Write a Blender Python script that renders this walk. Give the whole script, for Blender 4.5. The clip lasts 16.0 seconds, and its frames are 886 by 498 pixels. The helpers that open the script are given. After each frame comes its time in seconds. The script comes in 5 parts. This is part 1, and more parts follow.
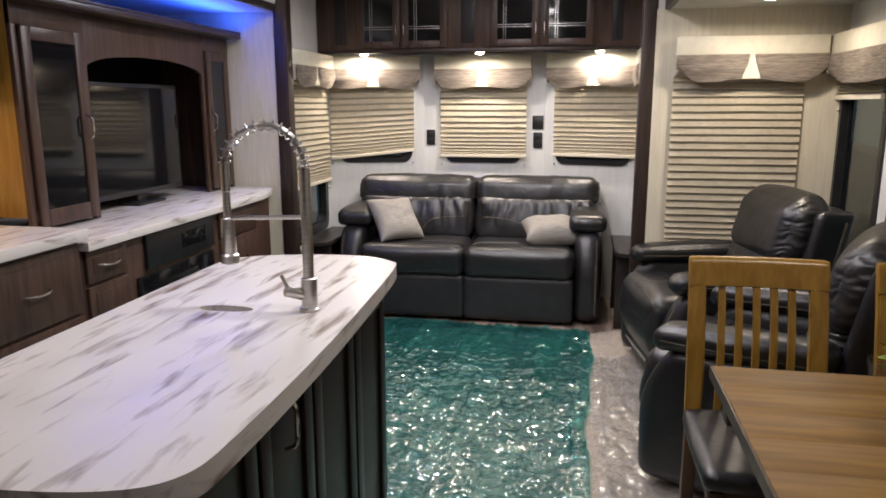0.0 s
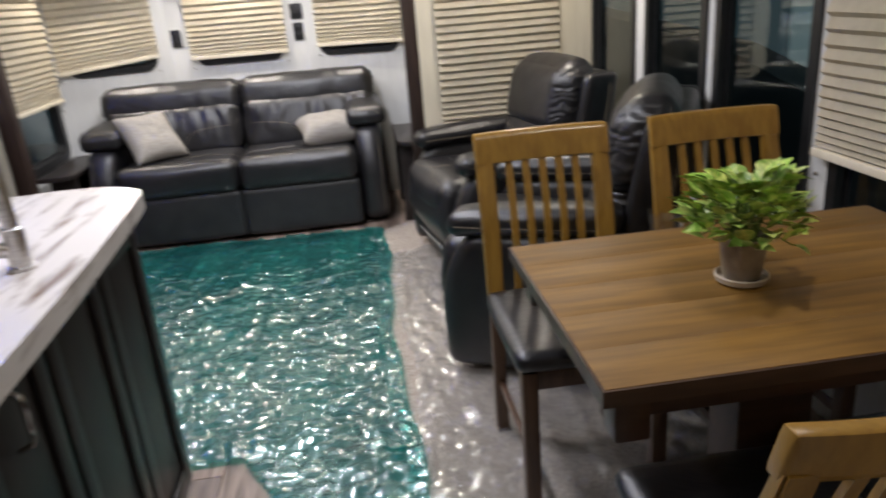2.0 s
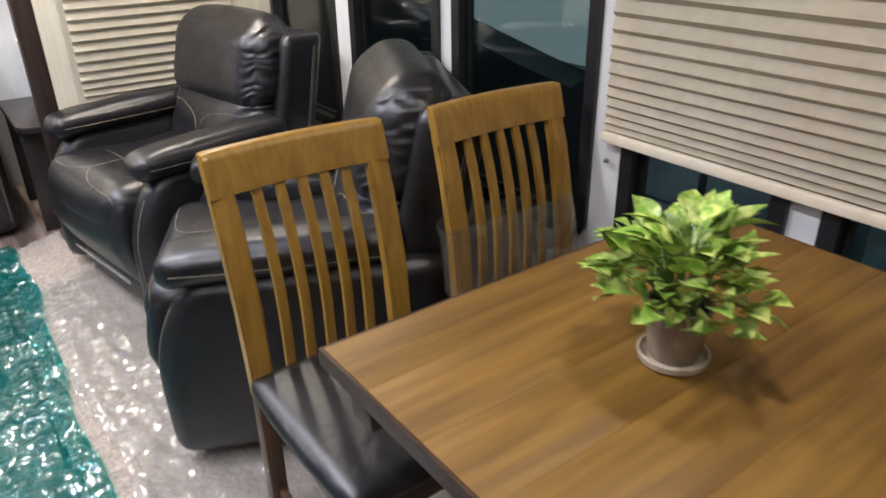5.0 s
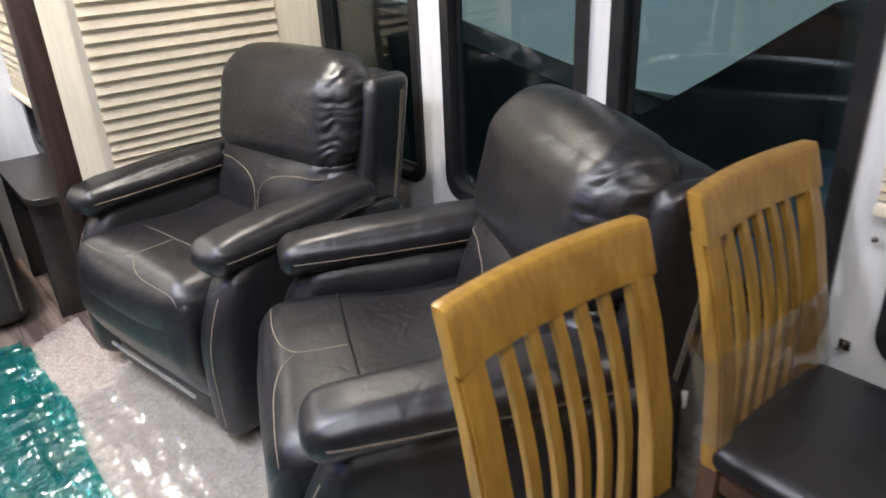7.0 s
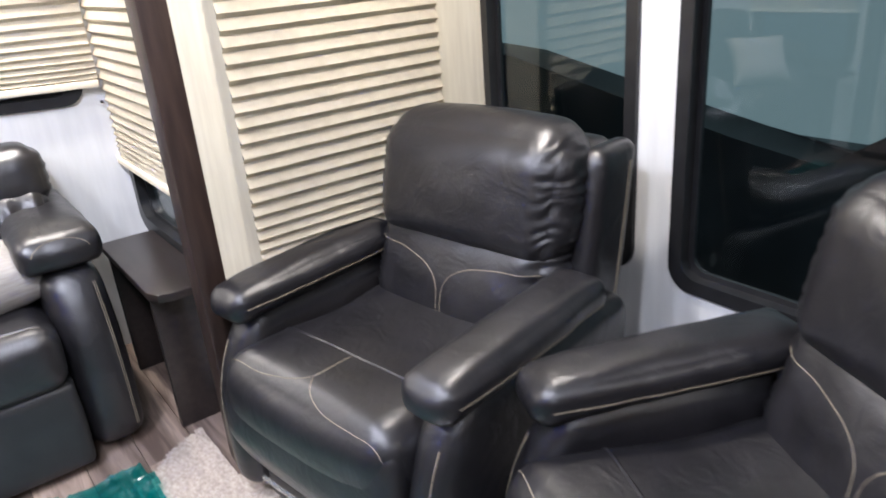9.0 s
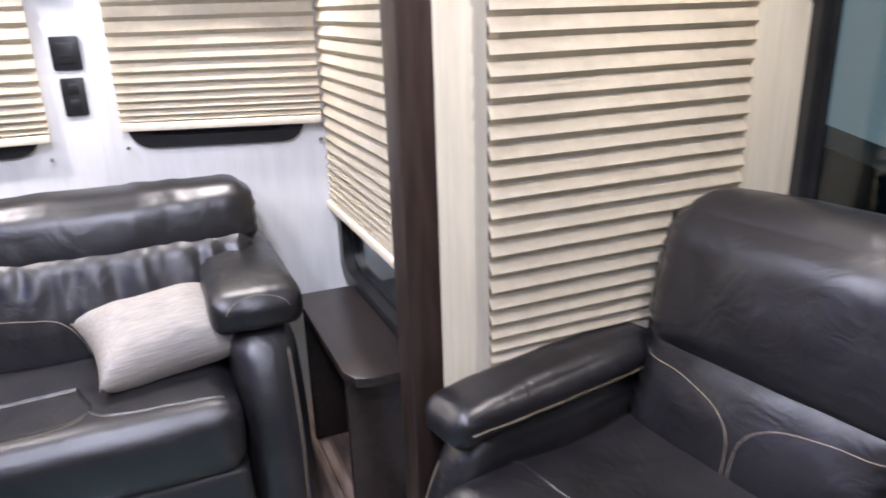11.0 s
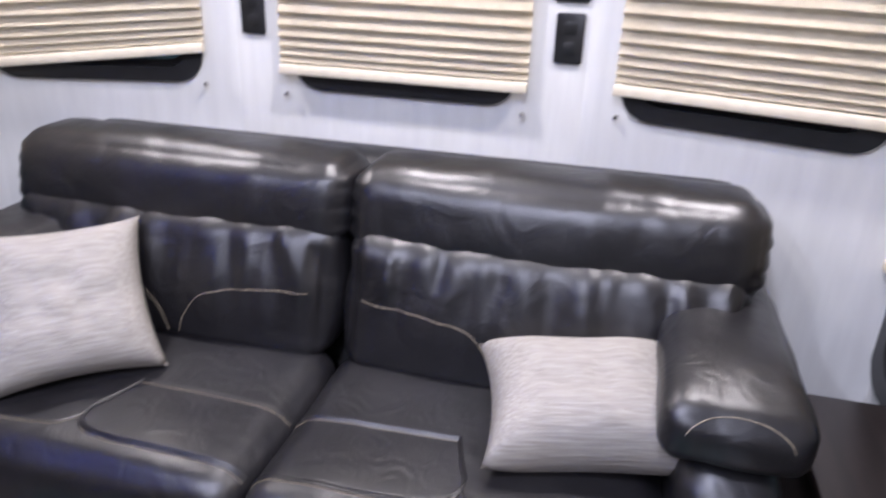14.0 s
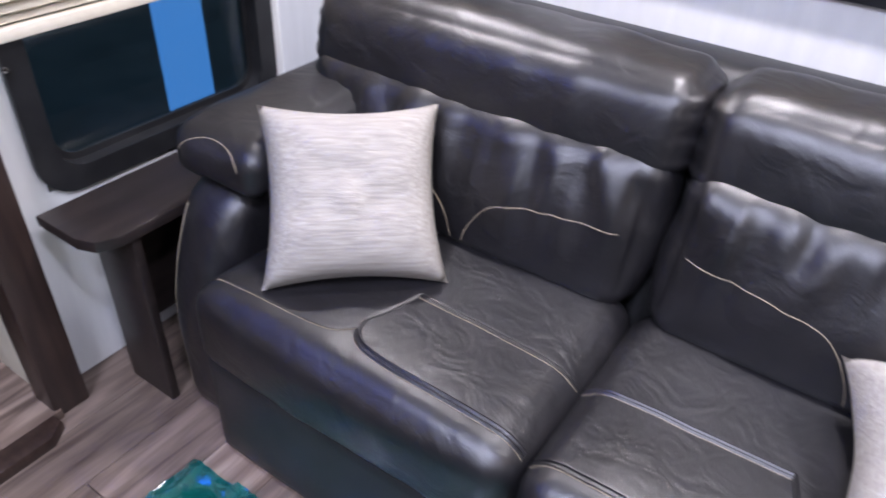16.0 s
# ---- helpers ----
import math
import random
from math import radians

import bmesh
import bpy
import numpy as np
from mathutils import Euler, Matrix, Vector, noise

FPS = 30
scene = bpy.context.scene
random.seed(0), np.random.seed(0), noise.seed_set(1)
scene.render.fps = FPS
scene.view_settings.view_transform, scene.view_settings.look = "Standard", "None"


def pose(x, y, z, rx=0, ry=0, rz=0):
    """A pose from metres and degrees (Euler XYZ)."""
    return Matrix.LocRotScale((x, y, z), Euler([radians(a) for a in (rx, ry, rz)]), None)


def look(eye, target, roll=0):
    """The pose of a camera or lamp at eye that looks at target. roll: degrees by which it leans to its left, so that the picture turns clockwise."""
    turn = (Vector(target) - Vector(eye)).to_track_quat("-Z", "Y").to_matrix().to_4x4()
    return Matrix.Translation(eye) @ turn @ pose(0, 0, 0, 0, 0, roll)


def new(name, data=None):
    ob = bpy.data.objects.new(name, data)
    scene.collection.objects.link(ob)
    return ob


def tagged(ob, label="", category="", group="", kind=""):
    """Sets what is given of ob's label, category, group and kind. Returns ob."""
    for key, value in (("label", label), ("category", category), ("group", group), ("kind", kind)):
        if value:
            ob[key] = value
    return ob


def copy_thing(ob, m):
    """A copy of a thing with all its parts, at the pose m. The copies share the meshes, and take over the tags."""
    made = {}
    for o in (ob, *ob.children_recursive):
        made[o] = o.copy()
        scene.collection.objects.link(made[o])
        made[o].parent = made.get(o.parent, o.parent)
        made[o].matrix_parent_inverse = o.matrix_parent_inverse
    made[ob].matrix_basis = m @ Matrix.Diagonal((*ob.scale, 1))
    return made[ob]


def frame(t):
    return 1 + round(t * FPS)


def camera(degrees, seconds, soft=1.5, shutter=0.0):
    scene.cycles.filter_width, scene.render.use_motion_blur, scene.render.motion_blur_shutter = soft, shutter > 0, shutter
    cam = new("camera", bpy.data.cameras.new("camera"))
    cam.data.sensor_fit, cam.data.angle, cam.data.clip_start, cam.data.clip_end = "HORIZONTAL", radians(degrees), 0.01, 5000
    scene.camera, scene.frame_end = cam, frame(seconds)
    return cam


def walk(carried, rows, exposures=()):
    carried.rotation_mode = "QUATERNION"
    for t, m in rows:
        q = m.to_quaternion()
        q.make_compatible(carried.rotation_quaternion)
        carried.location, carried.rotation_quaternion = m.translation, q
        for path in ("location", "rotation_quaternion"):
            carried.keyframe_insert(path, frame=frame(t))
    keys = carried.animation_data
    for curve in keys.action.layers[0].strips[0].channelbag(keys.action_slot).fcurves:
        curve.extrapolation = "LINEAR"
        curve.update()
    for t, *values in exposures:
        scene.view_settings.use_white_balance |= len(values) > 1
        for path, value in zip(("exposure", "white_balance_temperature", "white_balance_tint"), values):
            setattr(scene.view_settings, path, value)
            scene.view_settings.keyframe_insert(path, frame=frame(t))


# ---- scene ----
cam = camera(63.7, 16.0, 1.7, 0.5)
PATH = [
    (0, (0.713, -5.334, 1.391), (0.345, -3.409, 0.994), -0.1),
    (0.5, (0.713, -5.341, 1.392), (0.317, -3.421, 0.994), -0.1),
    (1, (0.718, -5.334, 1.383), (0.354, -3.417, 0.943), -1.5),
    (1.5, (0.73, -5.264, 1.358), (0.56, -3.354, 0.789), -4.2),
    (2, (0.736, -5.108, 1.34), (0.927, -3.24, 0.651), -4.7),
    (2.5, (0.743, -4.985, 1.316), (1.246, -3.207, 0.549), -3.5),
    (3, (0.697, -4.869, 1.311), (1.517, -3.247, 0.476), -5.5),
    (5.5, (0.67, -4.209, 1.358), (1.752, -2.779, 0.471), -2.1),
    (6, (0.604, -3.997, 1.357), (1.698, -2.567, 0.487), -5.1),
    (6.5, (0.58, -3.861, 1.362), (1.713, -2.447, 0.515), -3.0),
    (7, (0.608, -3.69, 1.356), (1.738, -2.279, 0.501), -2.7),
    (7.5, (0.652, -3.51, 1.344), (1.783, -2.065, 0.547), -4.5),
    (8, (0.644, -3.379, 1.346), (1.753, -1.928, 0.531), -2.5),
    (8.5, (0.601, -3.185, 1.356), (1.686, -1.718, 0.536), -3.7),
    (9, (0.538, -2.998, 1.371), (1.618, -1.501, 0.602), -4.7),
    (11.5, (0.581, -2.33, 1.356), (1.136, -0.511, 0.736), -1.5),
    (12, (0.541, -2.174, 1.345), (0.918, -0.305, 0.743), -2.0),
    (12.5, (0.511, -2.088, 1.35), (0.735, -0.216, 0.683), -2.1),
    (13, (0.515, -1.934, 1.355), (0.548, -0.057, 0.666), -0.8),
    (13.5, (0.533, -1.792, 1.35), (0.347, 0.079, 0.668), 0.2),
    (14, (0.536, -1.729, 1.336), (0.108, 0.054, 0.537), 2.1),
    (14.5, (0.497, -1.702, 1.328), (-0.103, -0.081, 0.322), 0.7),
    (15, (0.42, -1.631, 1.298), (-0.247, -0.134, 0.151), 0.6),
    (15.5, (0.325, -1.539, 1.321), (-0.415, -0.125, 0.116), 1.6),
    (16, (0.242, -1.509, 1.339), (-0.63, -0.157, 0.151), 3.2),
]
walk(cam, [(t, look(eye, target, roll)) for t, eye, target, roll in PATH],
     [(0, -0.02, 6100, 15), (1.5, 0.05, 5900, 12), (3, 0.4, 5600, 12), (5.5, 0.70, 5700, 13), (7, 0.88, 5600, 13), (8, 0.98, 5500, 14), (9, 0.96, 5400, 15), (12.5, 0.36, 5300, 22), (13.5, 0.30, 5250, 22), (14.5, 0.35, 5200, 22), (16, 0.60, 5150, 22)])

# ---- world and light ----
world = bpy.data.worlds.new("world")
scene.world = world
world.use_nodes = True
world.node_tree.nodes["Background"].inputs[0].default_value = (0.30, 0.42, 0.42, 1)
world.node_tree.nodes["Background"].inputs[1].default_value = 0.12


def lamp(name, m, power, color, size, size_y=0.0, shape="DISK", spread=170):
    d = bpy.data.lights.new(name, "AREA")
    d.energy, d.color, d.shape, d.size, d.spread = power, color, shape, size, radians(spread)
    if size_y:
        d.size_y = size_y
    ob = new(name, d)
    ob.matrix_world = m
    return ob


WARM, WHITE, BLUE = (1.0, 0.84, 0.62), (1.0, 0.94, 0.89), (0.03, 0.10, 1.0)
CEIL, SLIDE_CEIL, LEFT_CEIL = 2.30, 1.885, 1.945
MAIN_LAMPS = [(0.35, -1.45, 14.5), (0.35, -2.55, 16), (0.35, -3.65, 9), (0.35, -4.75, 3), (-0.45, -1.9, 13), (-0.45, -3.9, 3)]
PUCKS = [(-0.82, -0.29), (0.01, -0.29), (0.82, -0.29)]
SLIDE_LAMPS = [(1.55, -1.72, 8.0), (1.50, -3.84, 2.2)]
for x, y, power in MAIN_LAMPS:
    lamp("ceiling_lamp_light", pose(x, y, CEIL - 0.035), power, WHITE, 0.16)
for x, y in PUCKS:
    lamp("puck_light_glow", pose(x, y, 1.727), 6.9, (1.0, 0.86, 0.66), 0.06)
for x, y, power in SLIDE_LAMPS:
    lamp("slide_lamp_light", pose(x, y, SLIDE_CEIL - 0.035), power, WARM, 0.09)
lamp("blue_strip_glow", pose(-1.385, -2.0, 1.826, 180, 0, 0), 11.0, BLUE, 0.02, 1.7, "RECTANGLE")
lamp("counter_strip_glow", pose(-1.62, -3.4, 1.43), 3.0, (1.0, 0.62, 0.25), 0.03, 0.8, "RECTANGLE")


# ---- materials ----
def surf(name, c1, c2, rough=0.5, scale=8.0, stretch=(1, 1, 1), fine=220.0, bump=0.1, metal=0.0, coat=0.0, rand=0.0,
         rvar=0.12, contrast=(0.35, 0.65), wave=0.0, fine_stretch=None, spec=0.5, detail=6.0, crease=0.0):
    """A surface of two colours mixed by stretched noise, with fine relief, large stains and uneven gloss."""
    m = bpy.data.materials.new(name)
    m.use_nodes = True
    n, l = m.node_tree.nodes, m.node_tree.links
    p = n["Principled BSDF"]
    tc = n.new("ShaderNodeTexCoord")
    mp = n.new("ShaderNodeMapping")
    mp.inputs["Scale"].default_value = stretch
    l.new(tc.outputs["Object"], mp.inputs["Vector"])
    vec = mp.outputs["Vector"]
    info = n.new("ShaderNodeObjectInfo")
    if rand:
        add = n.new("ShaderNodeVectorMath")
        add.operation = "MULTIPLY_ADD"
        l.new(info.outputs["Random"], add.inputs[0])
        add.inputs[1].default_value = (37, 19, 11)
        l.new(vec, add.inputs[2])
        vec = add.outputs[0]
    big = n.new("ShaderNodeTexNoise")
    big.inputs["Scale"].default_value, big.inputs["Detail"].default_value = scale, detail
    big.inputs["Distortion"].default_value = wave
    l.new(vec, big.inputs["Vector"])
    ramp = n.new("ShaderNodeMapRange")
    ramp.inputs["From Min"].default_value, ramp.inputs["From Max"].default_value = contrast
    l.new(big.outputs["Fac"], ramp.inputs["Value"])
    mix = n.new("ShaderNodeMix")
    mix.data_type = "RGBA"
    mix.inputs["A"].default_value, mix.inputs["B"].default_value = (*c1, 1), (*c2, 1)
    l.new(ramp.outputs["Result"], mix.inputs["Factor"])
    hsv = n.new("ShaderNodeHueSaturation")
    l.new(mix.outputs["Result"], hsv.inputs["Color"])
    stain = n.new("ShaderNodeTexNoise")
    stain.inputs["Scale"].default_value = 1.7
    l.new(tc.outputs["Object"], stain.inputs["Vector"])
    val = n.new("ShaderNodeMapRange")
    val.inputs["To Min"].default_value, val.inputs["To Max"].default_value = 0.86, 1.14
    l.new(stain.outputs["Fac"], val.inputs["Value"])
    out = val.outputs["Result"]
    if rand:
        rv = n.new("ShaderNodeMapRange")
        rv.inputs["To Min"].default_value, rv.inputs["To Max"].default_value = 1 - rand, 1 + rand
        l.new(info.outputs["Random"], rv.inputs["Value"])
        mul = n.new("ShaderNodeMath")
        mul.operation = "MULTIPLY"
        l.new(out, mul.inputs[0])
        l.new(rv.outputs["Result"], mul.inputs[1])
        out = mul.outputs[0]
    l.new(out, hsv.inputs["Value"])
    l.new(hsv.outputs["Color"], p.inputs["Base Color"])
    fmap = n.new("ShaderNodeMapping")
    fmap.inputs["Scale"].default_value = fine_stretch or stretch
    l.new(tc.outputs["Object"], fmap.inputs["Vector"])
    fn = n.new("ShaderNodeTexNoise")
    fn.inputs["Scale"].default_value, fn.inputs["Detail"].default_value = fine, 3
    l.new(fmap.outputs["Vector"], fn.inputs["Vector"])
    rr = n.new("ShaderNodeMapRange")
    rr.inputs["To Min"].default_value, rr.inputs["To Max"].default_value = max(rough - rvar, 0.02), min(rough + rvar, 1)
    l.new(stain.outputs["Fac"], rr.inputs["Value"])
    l.new(rr.outputs["Result"], p.inputs["Roughness"])
    if bump:
        b = n.new("ShaderNodeBump")
        b.inputs["Strength"].default_value, b.inputs["Distance"].default_value = bump, 0.002
        l.new(fn.outputs["Fac"], b.inputs["Height"])
        if crease:
            cn = n.new("ShaderNodeTexNoise")
            cn.inputs["Scale"].default_value, cn.inputs["Detail"].default_value, cn.inputs["Distortion"].default_value = 12, 5, 1.6
            l.new(tc.outputs["Object"], cn.inputs["Vector"])
            cb = n.new("ShaderNodeBump")
            cb.inputs["Strength"].default_value, cb.inputs["Distance"].default_value = crease, 0.006
            l.new(cn.outputs["Fac"], cb.inputs["Height"])
            l.new(cb.outputs["Normal"], b.inputs["Normal"])
        l.new(b.outputs["Normal"], p.inputs["Normal"])
    p.inputs["Metallic"].default_value = metal
    p.inputs["Coat Weight"].default_value = coat
    p.inputs["Coat Roughness"].default_value = 0.12
    p.inputs["Specular IOR Level"].default_value = spec
    return m


def glow(name, color, strength):
    m = bpy.data.materials.new(name)
    m.use_nodes = True
    p = m.node_tree.nodes["Principled BSDF"]
    p.inputs["Base Color"].default_value = (0.8, 0.8, 0.8, 1)
    p.inputs["Emission Color"].default_value, p.inputs["Emission Strength"].default_value = (*color, 1), strength
    return m


def facing_gloss(n, l, least):
    """How much a thin sheet mirrors: least when met squarely, all at a glancing angle."""
    lw = n.new("ShaderNodeLayerWeight")
    lw.inputs["Blend"].default_value = 0.5
    pw = n.new("ShaderNodeMath")
    pw.operation = "POWER"
    pw.inputs[1].default_value = 4.0
    l.new(lw.outputs["Facing"], pw.inputs[0])
    mr = n.new("ShaderNodeMapRange")
    mr.inputs["To Min"].default_value, mr.inputs["To Max"].default_value = least, 0.9
    l.new(pw.outputs[0], mr.inputs["Value"])
    return mr.outputs["Result"]


def film_material(name, tint, gloss_amount, bump_scale, milk, milk_amount):
    """Crinkled plastic film: mostly see-through, with a glossy crumpled skin."""
    m = bpy.data.materials.new(name)
    m.use_nodes = True
    n, l = m.node_tree.nodes, m.node_tree.links
    n.remove(n["Principled BSDF"])
    out = n["Material Output"]
    tc = n.new("ShaderNodeTexCoord")
    vor = n.new("ShaderNodeTexVoronoi")
    vor.inputs["Scale"].default_value, vor.feature = bump_scale, "SMOOTH_F1"
    warp = n.new("ShaderNodeTexNoise")
    warp.inputs["Scale"].default_value = 9
    l.new(tc.outputs["Object"], warp.inputs["Vector"])
    add = n.new("ShaderNodeVectorMath")
    add.operation = "MULTIPLY_ADD"
    l.new(warp.outputs["Color"], add.inputs[0])
    add.inputs[1].default_value = (0.25, 0.25, 0.25)
    l.new(tc.outputs["Object"], add.inputs[2])
    squash = n.new("ShaderNodeMapping")
    squash.inputs["Scale"].default_value = (0.42, 1.6, 1.0)
    squash.inputs["Rotation"].default_value = (0, 0, 0.35)
    l.new(add.outputs[0], squash.inputs["Vector"])
    l.new(squash.outputs[0], vor.inputs["Vector"])
    b = n.new("ShaderNodeBump")
    b.inputs["Distance"].default_value = 0.020
    calm = n.new("ShaderNodeTexNoise")
    calm.inputs["Scale"].default_value = 4.5
    l.new(tc.outputs["Object"], calm.inputs["Vector"])
    calm_range = n.new("ShaderNodeMapRange")
    calm_range.inputs["From Min"].default_value, calm_range.inputs["From Max"].default_value = 0.46, 0.68
    calm_range.inputs["To Min"].default_value, calm_range.inputs["To Max"].default_value = 0.15, 1.0
    l.new(calm.outputs["Fac"], calm_range.inputs["Value"])
    l.new(calm_range.outputs["Result"], b.inputs["Strength"])
    l.new(vor.outputs["Distance"], b.inputs["Height"])
    tr = n.new("ShaderNodeBsdfTransparent")
    tr.inputs["Color"].default_value = (*tint, 1)
    gl = n.new("ShaderNodeBsdfGlossy")
    gl.inputs["Roughness"].default_value = 0.13
    gl.inputs["Color"].default_value = (0.9, 0.95, 0.95, 1)
    l.new(b.outputs["Normal"], gl.inputs["Normal"])
    df = n.new("ShaderNodeBsdfDiffuse")
    df.inputs["Color"].default_value = (*milk, 1)
    l.new(b.outputs["Normal"], df.inputs["Normal"])
    m1 = n.new("ShaderNodeMixShader")
    cloud = n.new("ShaderNodeMapRange")
    cloud.inputs["To Min"].default_value, cloud.inputs["To Max"].default_value = milk_amount * 0.4, milk_amount * 1.6
    l.new(warp.outputs["Fac"], cloud.inputs["Value"])
    l.new(cloud.outputs["Result"], m1.inputs[0])
    l.new(tr.outputs[0], m1.inputs[1])
    l.new(df.outputs[0], m1.inputs[2])
    m2 = n.new("ShaderNodeMixShader")
    fr = facing_gloss(n, l, 0.04)
    fa = n.new("ShaderNodeMath")
    fa.operation = "ADD"
    fa.use_clamp = True
    fa.inputs[1].default_value = gloss_amount
    l.new(fr, fa.inputs[0])
    l.new(fa.outputs[0], m2.inputs[0])
    l.new(m1.outputs[0], m2.inputs[1])
    l.new(gl.outputs[0], m2.inputs[2])
    l.new(m2.outputs[0], out.inputs["Surface"])
    return m


def glass_material(name, tint, rough=0.0):
    m = bpy.data.materials.new(name)
    m.use_nodes = True
    n, l = m.node_tree.nodes, m.node_tree.links
    n.remove(n["Principled BSDF"])
    tr = n.new("ShaderNodeBsdfTransparent")
    tr.inputs["Color"].default_value = (*tint, 1)
    gl = n.new("ShaderNodeBsdfGlossy")
    gl.inputs["Roughness"].default_value = rough
    fr = facing_gloss(n, l, 0.06)
    mx = n.new("ShaderNodeMixShader")
    l.new(fr, mx.inputs[0])
    l.new(tr.outputs[0], mx.inputs[1])
    l.new(gl.outputs[0], mx.inputs[2])
    l.new(mx.outputs[0], n["Material Output"].inputs["Surface"])
    return m


LEATHER = surf("dark_leather", (0.0080, 0.0075, 0.0088), (0.0138, 0.0128, 0.0145), 0.385, 14, fine=420, bump=0.16, rvar=0.12, spec=0.74, crease=0.48)
LEATHER_DULL = surf("dark_leather_side", (0.012, 0.012, 0.013), (0.019, 0.019, 0.020), 0.46, 10, fine=400, bump=0.2)
THREAD = surf("beige_thread", (0.33, 0.28, 0.20), (0.22, 0.185, 0.135), 0.7, 120, bump=0)
WALL = surf("white_vinyl_wall", (0.74, 0.74, 0.73), (0.68, 0.68, 0.67), 0.55, 30, (1, 1, 0.15), fine=300, bump=0.05)
LINEN = surf("cream_linen_wall", (0.70, 0.645, 0.515), (0.62, 0.565, 0.445), 0.6, 60, (1, 1, 0.08), fine=260, bump=0.10)
CEILING = surf("ceiling_panel", (0.70, 0.67, 0.60), (0.64, 0.61, 0.55), 0.6, 20, fine=240, bump=0.06)
TRIM = surf("dark_wood_trim", (0.044, 0.027, 0.021), (0.025, 0.015, 0.012), 0.38, 9, (6, 6, 0.6), fine=120, bump=0.06)
CABINET = surf("walnut_cabinet", (0.088, 0.049, 0.034), (0.045, 0.024, 0.017), 0.40, 7, (6, 6, 0.5), fine=150, bump=0.06)
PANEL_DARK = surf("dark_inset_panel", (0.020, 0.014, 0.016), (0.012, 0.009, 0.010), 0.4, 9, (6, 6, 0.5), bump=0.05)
ISLAND = surf("espresso_island", (0.022, 0.017, 0.015), (0.013, 0.010, 0.010), 0.36, 7, (6, 6, 0.5), fine=150, bump=0.05)
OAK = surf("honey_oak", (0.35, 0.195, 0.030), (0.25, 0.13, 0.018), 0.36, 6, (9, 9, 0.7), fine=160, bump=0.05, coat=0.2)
TABLE = surf("table_oak", (0.215, 0.110, 0.015), (0.138, 0.067, 0.008), 0.50, 5, (0.8, 9, 9), fine=120, bump=0.03, coat=0.0, rvar=0.06,
             rand=0.12)
TABLE_DARK = surf("table_base", (0.060, 0.030, 0.016), (0.034, 0.016, 0.009), 0.42, 6, (1, 6, 6), bump=0.05)
MARBLE = surf("streaked_counter", (0.73, 0.69, 0.66), (0.23, 0.17, 0.135), 0.24, 9.5, (3.4, 0.55, 3), fine=500, bump=0.0, wave=0.5,
              contrast=(0.525, 0.74), rvar=0.05, detail=9.0)
STEEL = surf("brushed_steel", (0.62, 0.60, 0.58), (0.50, 0.48, 0.47), 0.31, 40, (1, 1, 8), fine=300, bump=0.03, metal=1.0)
BLACK = surf("black_plastic", (0.012, 0.012, 0.013), (0.018, 0.018, 0.019), 0.35, 20, bump=0.04)
BLACK_GLOSS = surf("black_screen", (0.006, 0.006, 0.007), (0.008, 0.008, 0.009), 0.06, 5, bump=0.0, rvar=0.02)
# Near-black with little specular: paints the shade inside the island's sink opening.
SINK_SHADE = surf("sink_shade_black", (0.004, 0.0035, 0.0035), (0.006, 0.005, 0.005), 0.8, 5, bump=0.0, spec=0.1)
PLEAT = surf("beige_pleated_fabric", (0.76, 0.69, 0.55), (0.70, 0.63, 0.495), 0.8, 40, fine=500, bump=0.06)
IVORY = surf("ivory_valance_fabric", (0.74, 0.70, 0.58), (0.68, 0.64, 0.52), 0.75, 30, fine=350, bump=0.08)
SWAG = surf("taupe_woven_fabric", (0.50, 0.43, 0.36), (0.27, 0.23, 0.20), 0.85, 26, (0.6, 0.6, 7), fine=300, bump=0.2, wave=0.6)
KNIT = surf("cream_knit", (0.40, 0.37, 0.33), (0.315, 0.288, 0.255), 0.9, 16, (1, 9, 9), fine=110, bump=0.9, fine_stretch=(0.12, 1.8, 1.8))
CARPET = surf("beige_carpet", (0.46, 0.40, 0.34), (0.30, 0.25, 0.21), 0.95, 90, fine=260, bump=1.0)
PLANK = surf("grey_brown_plank", (0.30, 0.23, 0.185), (0.10, 0.070, 0.055), 0.42, 3.0, (9, 0.9, 3), fine=90, bump=0.06, rand=0.55,
             wave=0.8)
GROUT = surf("floor_base", (0.04, 0.03, 0.025), (0.03, 0.022, 0.02), 0.8, 10, bump=0.0)
LEAF = surf("variegated_leaf", (0.22, 0.38, 0.05), (0.62, 0.70, 0.19), 0.36, 2.4, bump=0.03, fine=8, rand=0.35, contrast=(0.44, 0.62))
STEM = surf("green_stem", (0.08, 0.15, 0.03), (0.12, 0.18, 0.05), 0.5, 20, bump=0.0)
STONE_POT = surf("stone_pot", (0.30, 0.25, 0.18), (0.17, 0.13, 0.09), 0.6, 22, fine=200, bump=0.3)
POT_RIM = surf("cream_saucer", (0.52, 0.44, 0.33), (0.40, 0.33, 0.24), 0.45, 20, bump=0.1)
SOIL = surf("potting_soil", (0.035, 0.022, 0.014), (0.015, 0.010, 0.007), 0.95, 60, bump=0.8)
WHITE_TAG = surf("white_tag", (0.8, 0.8, 0.8), (0.72, 0.72, 0.72), 0.6, 30, bump=0.0)
CHROME = surf("nickel_handle", (0.60, 0.58, 0.56), (0.52, 0.50, 0.48), 0.22, 20, bump=0.0, metal=1.0)
WHITE_METAL = surf("white_mullion", (0.76, 0.76, 0.76), (0.70, 0.70, 0.70), 0.45, 20, bump=0.03)
TEAL_FILM = film_material("teal_film", (0.17, 0.60, 0.575), 0.13, 8.5, (0.02, 0.28, 0.275), 0.20)
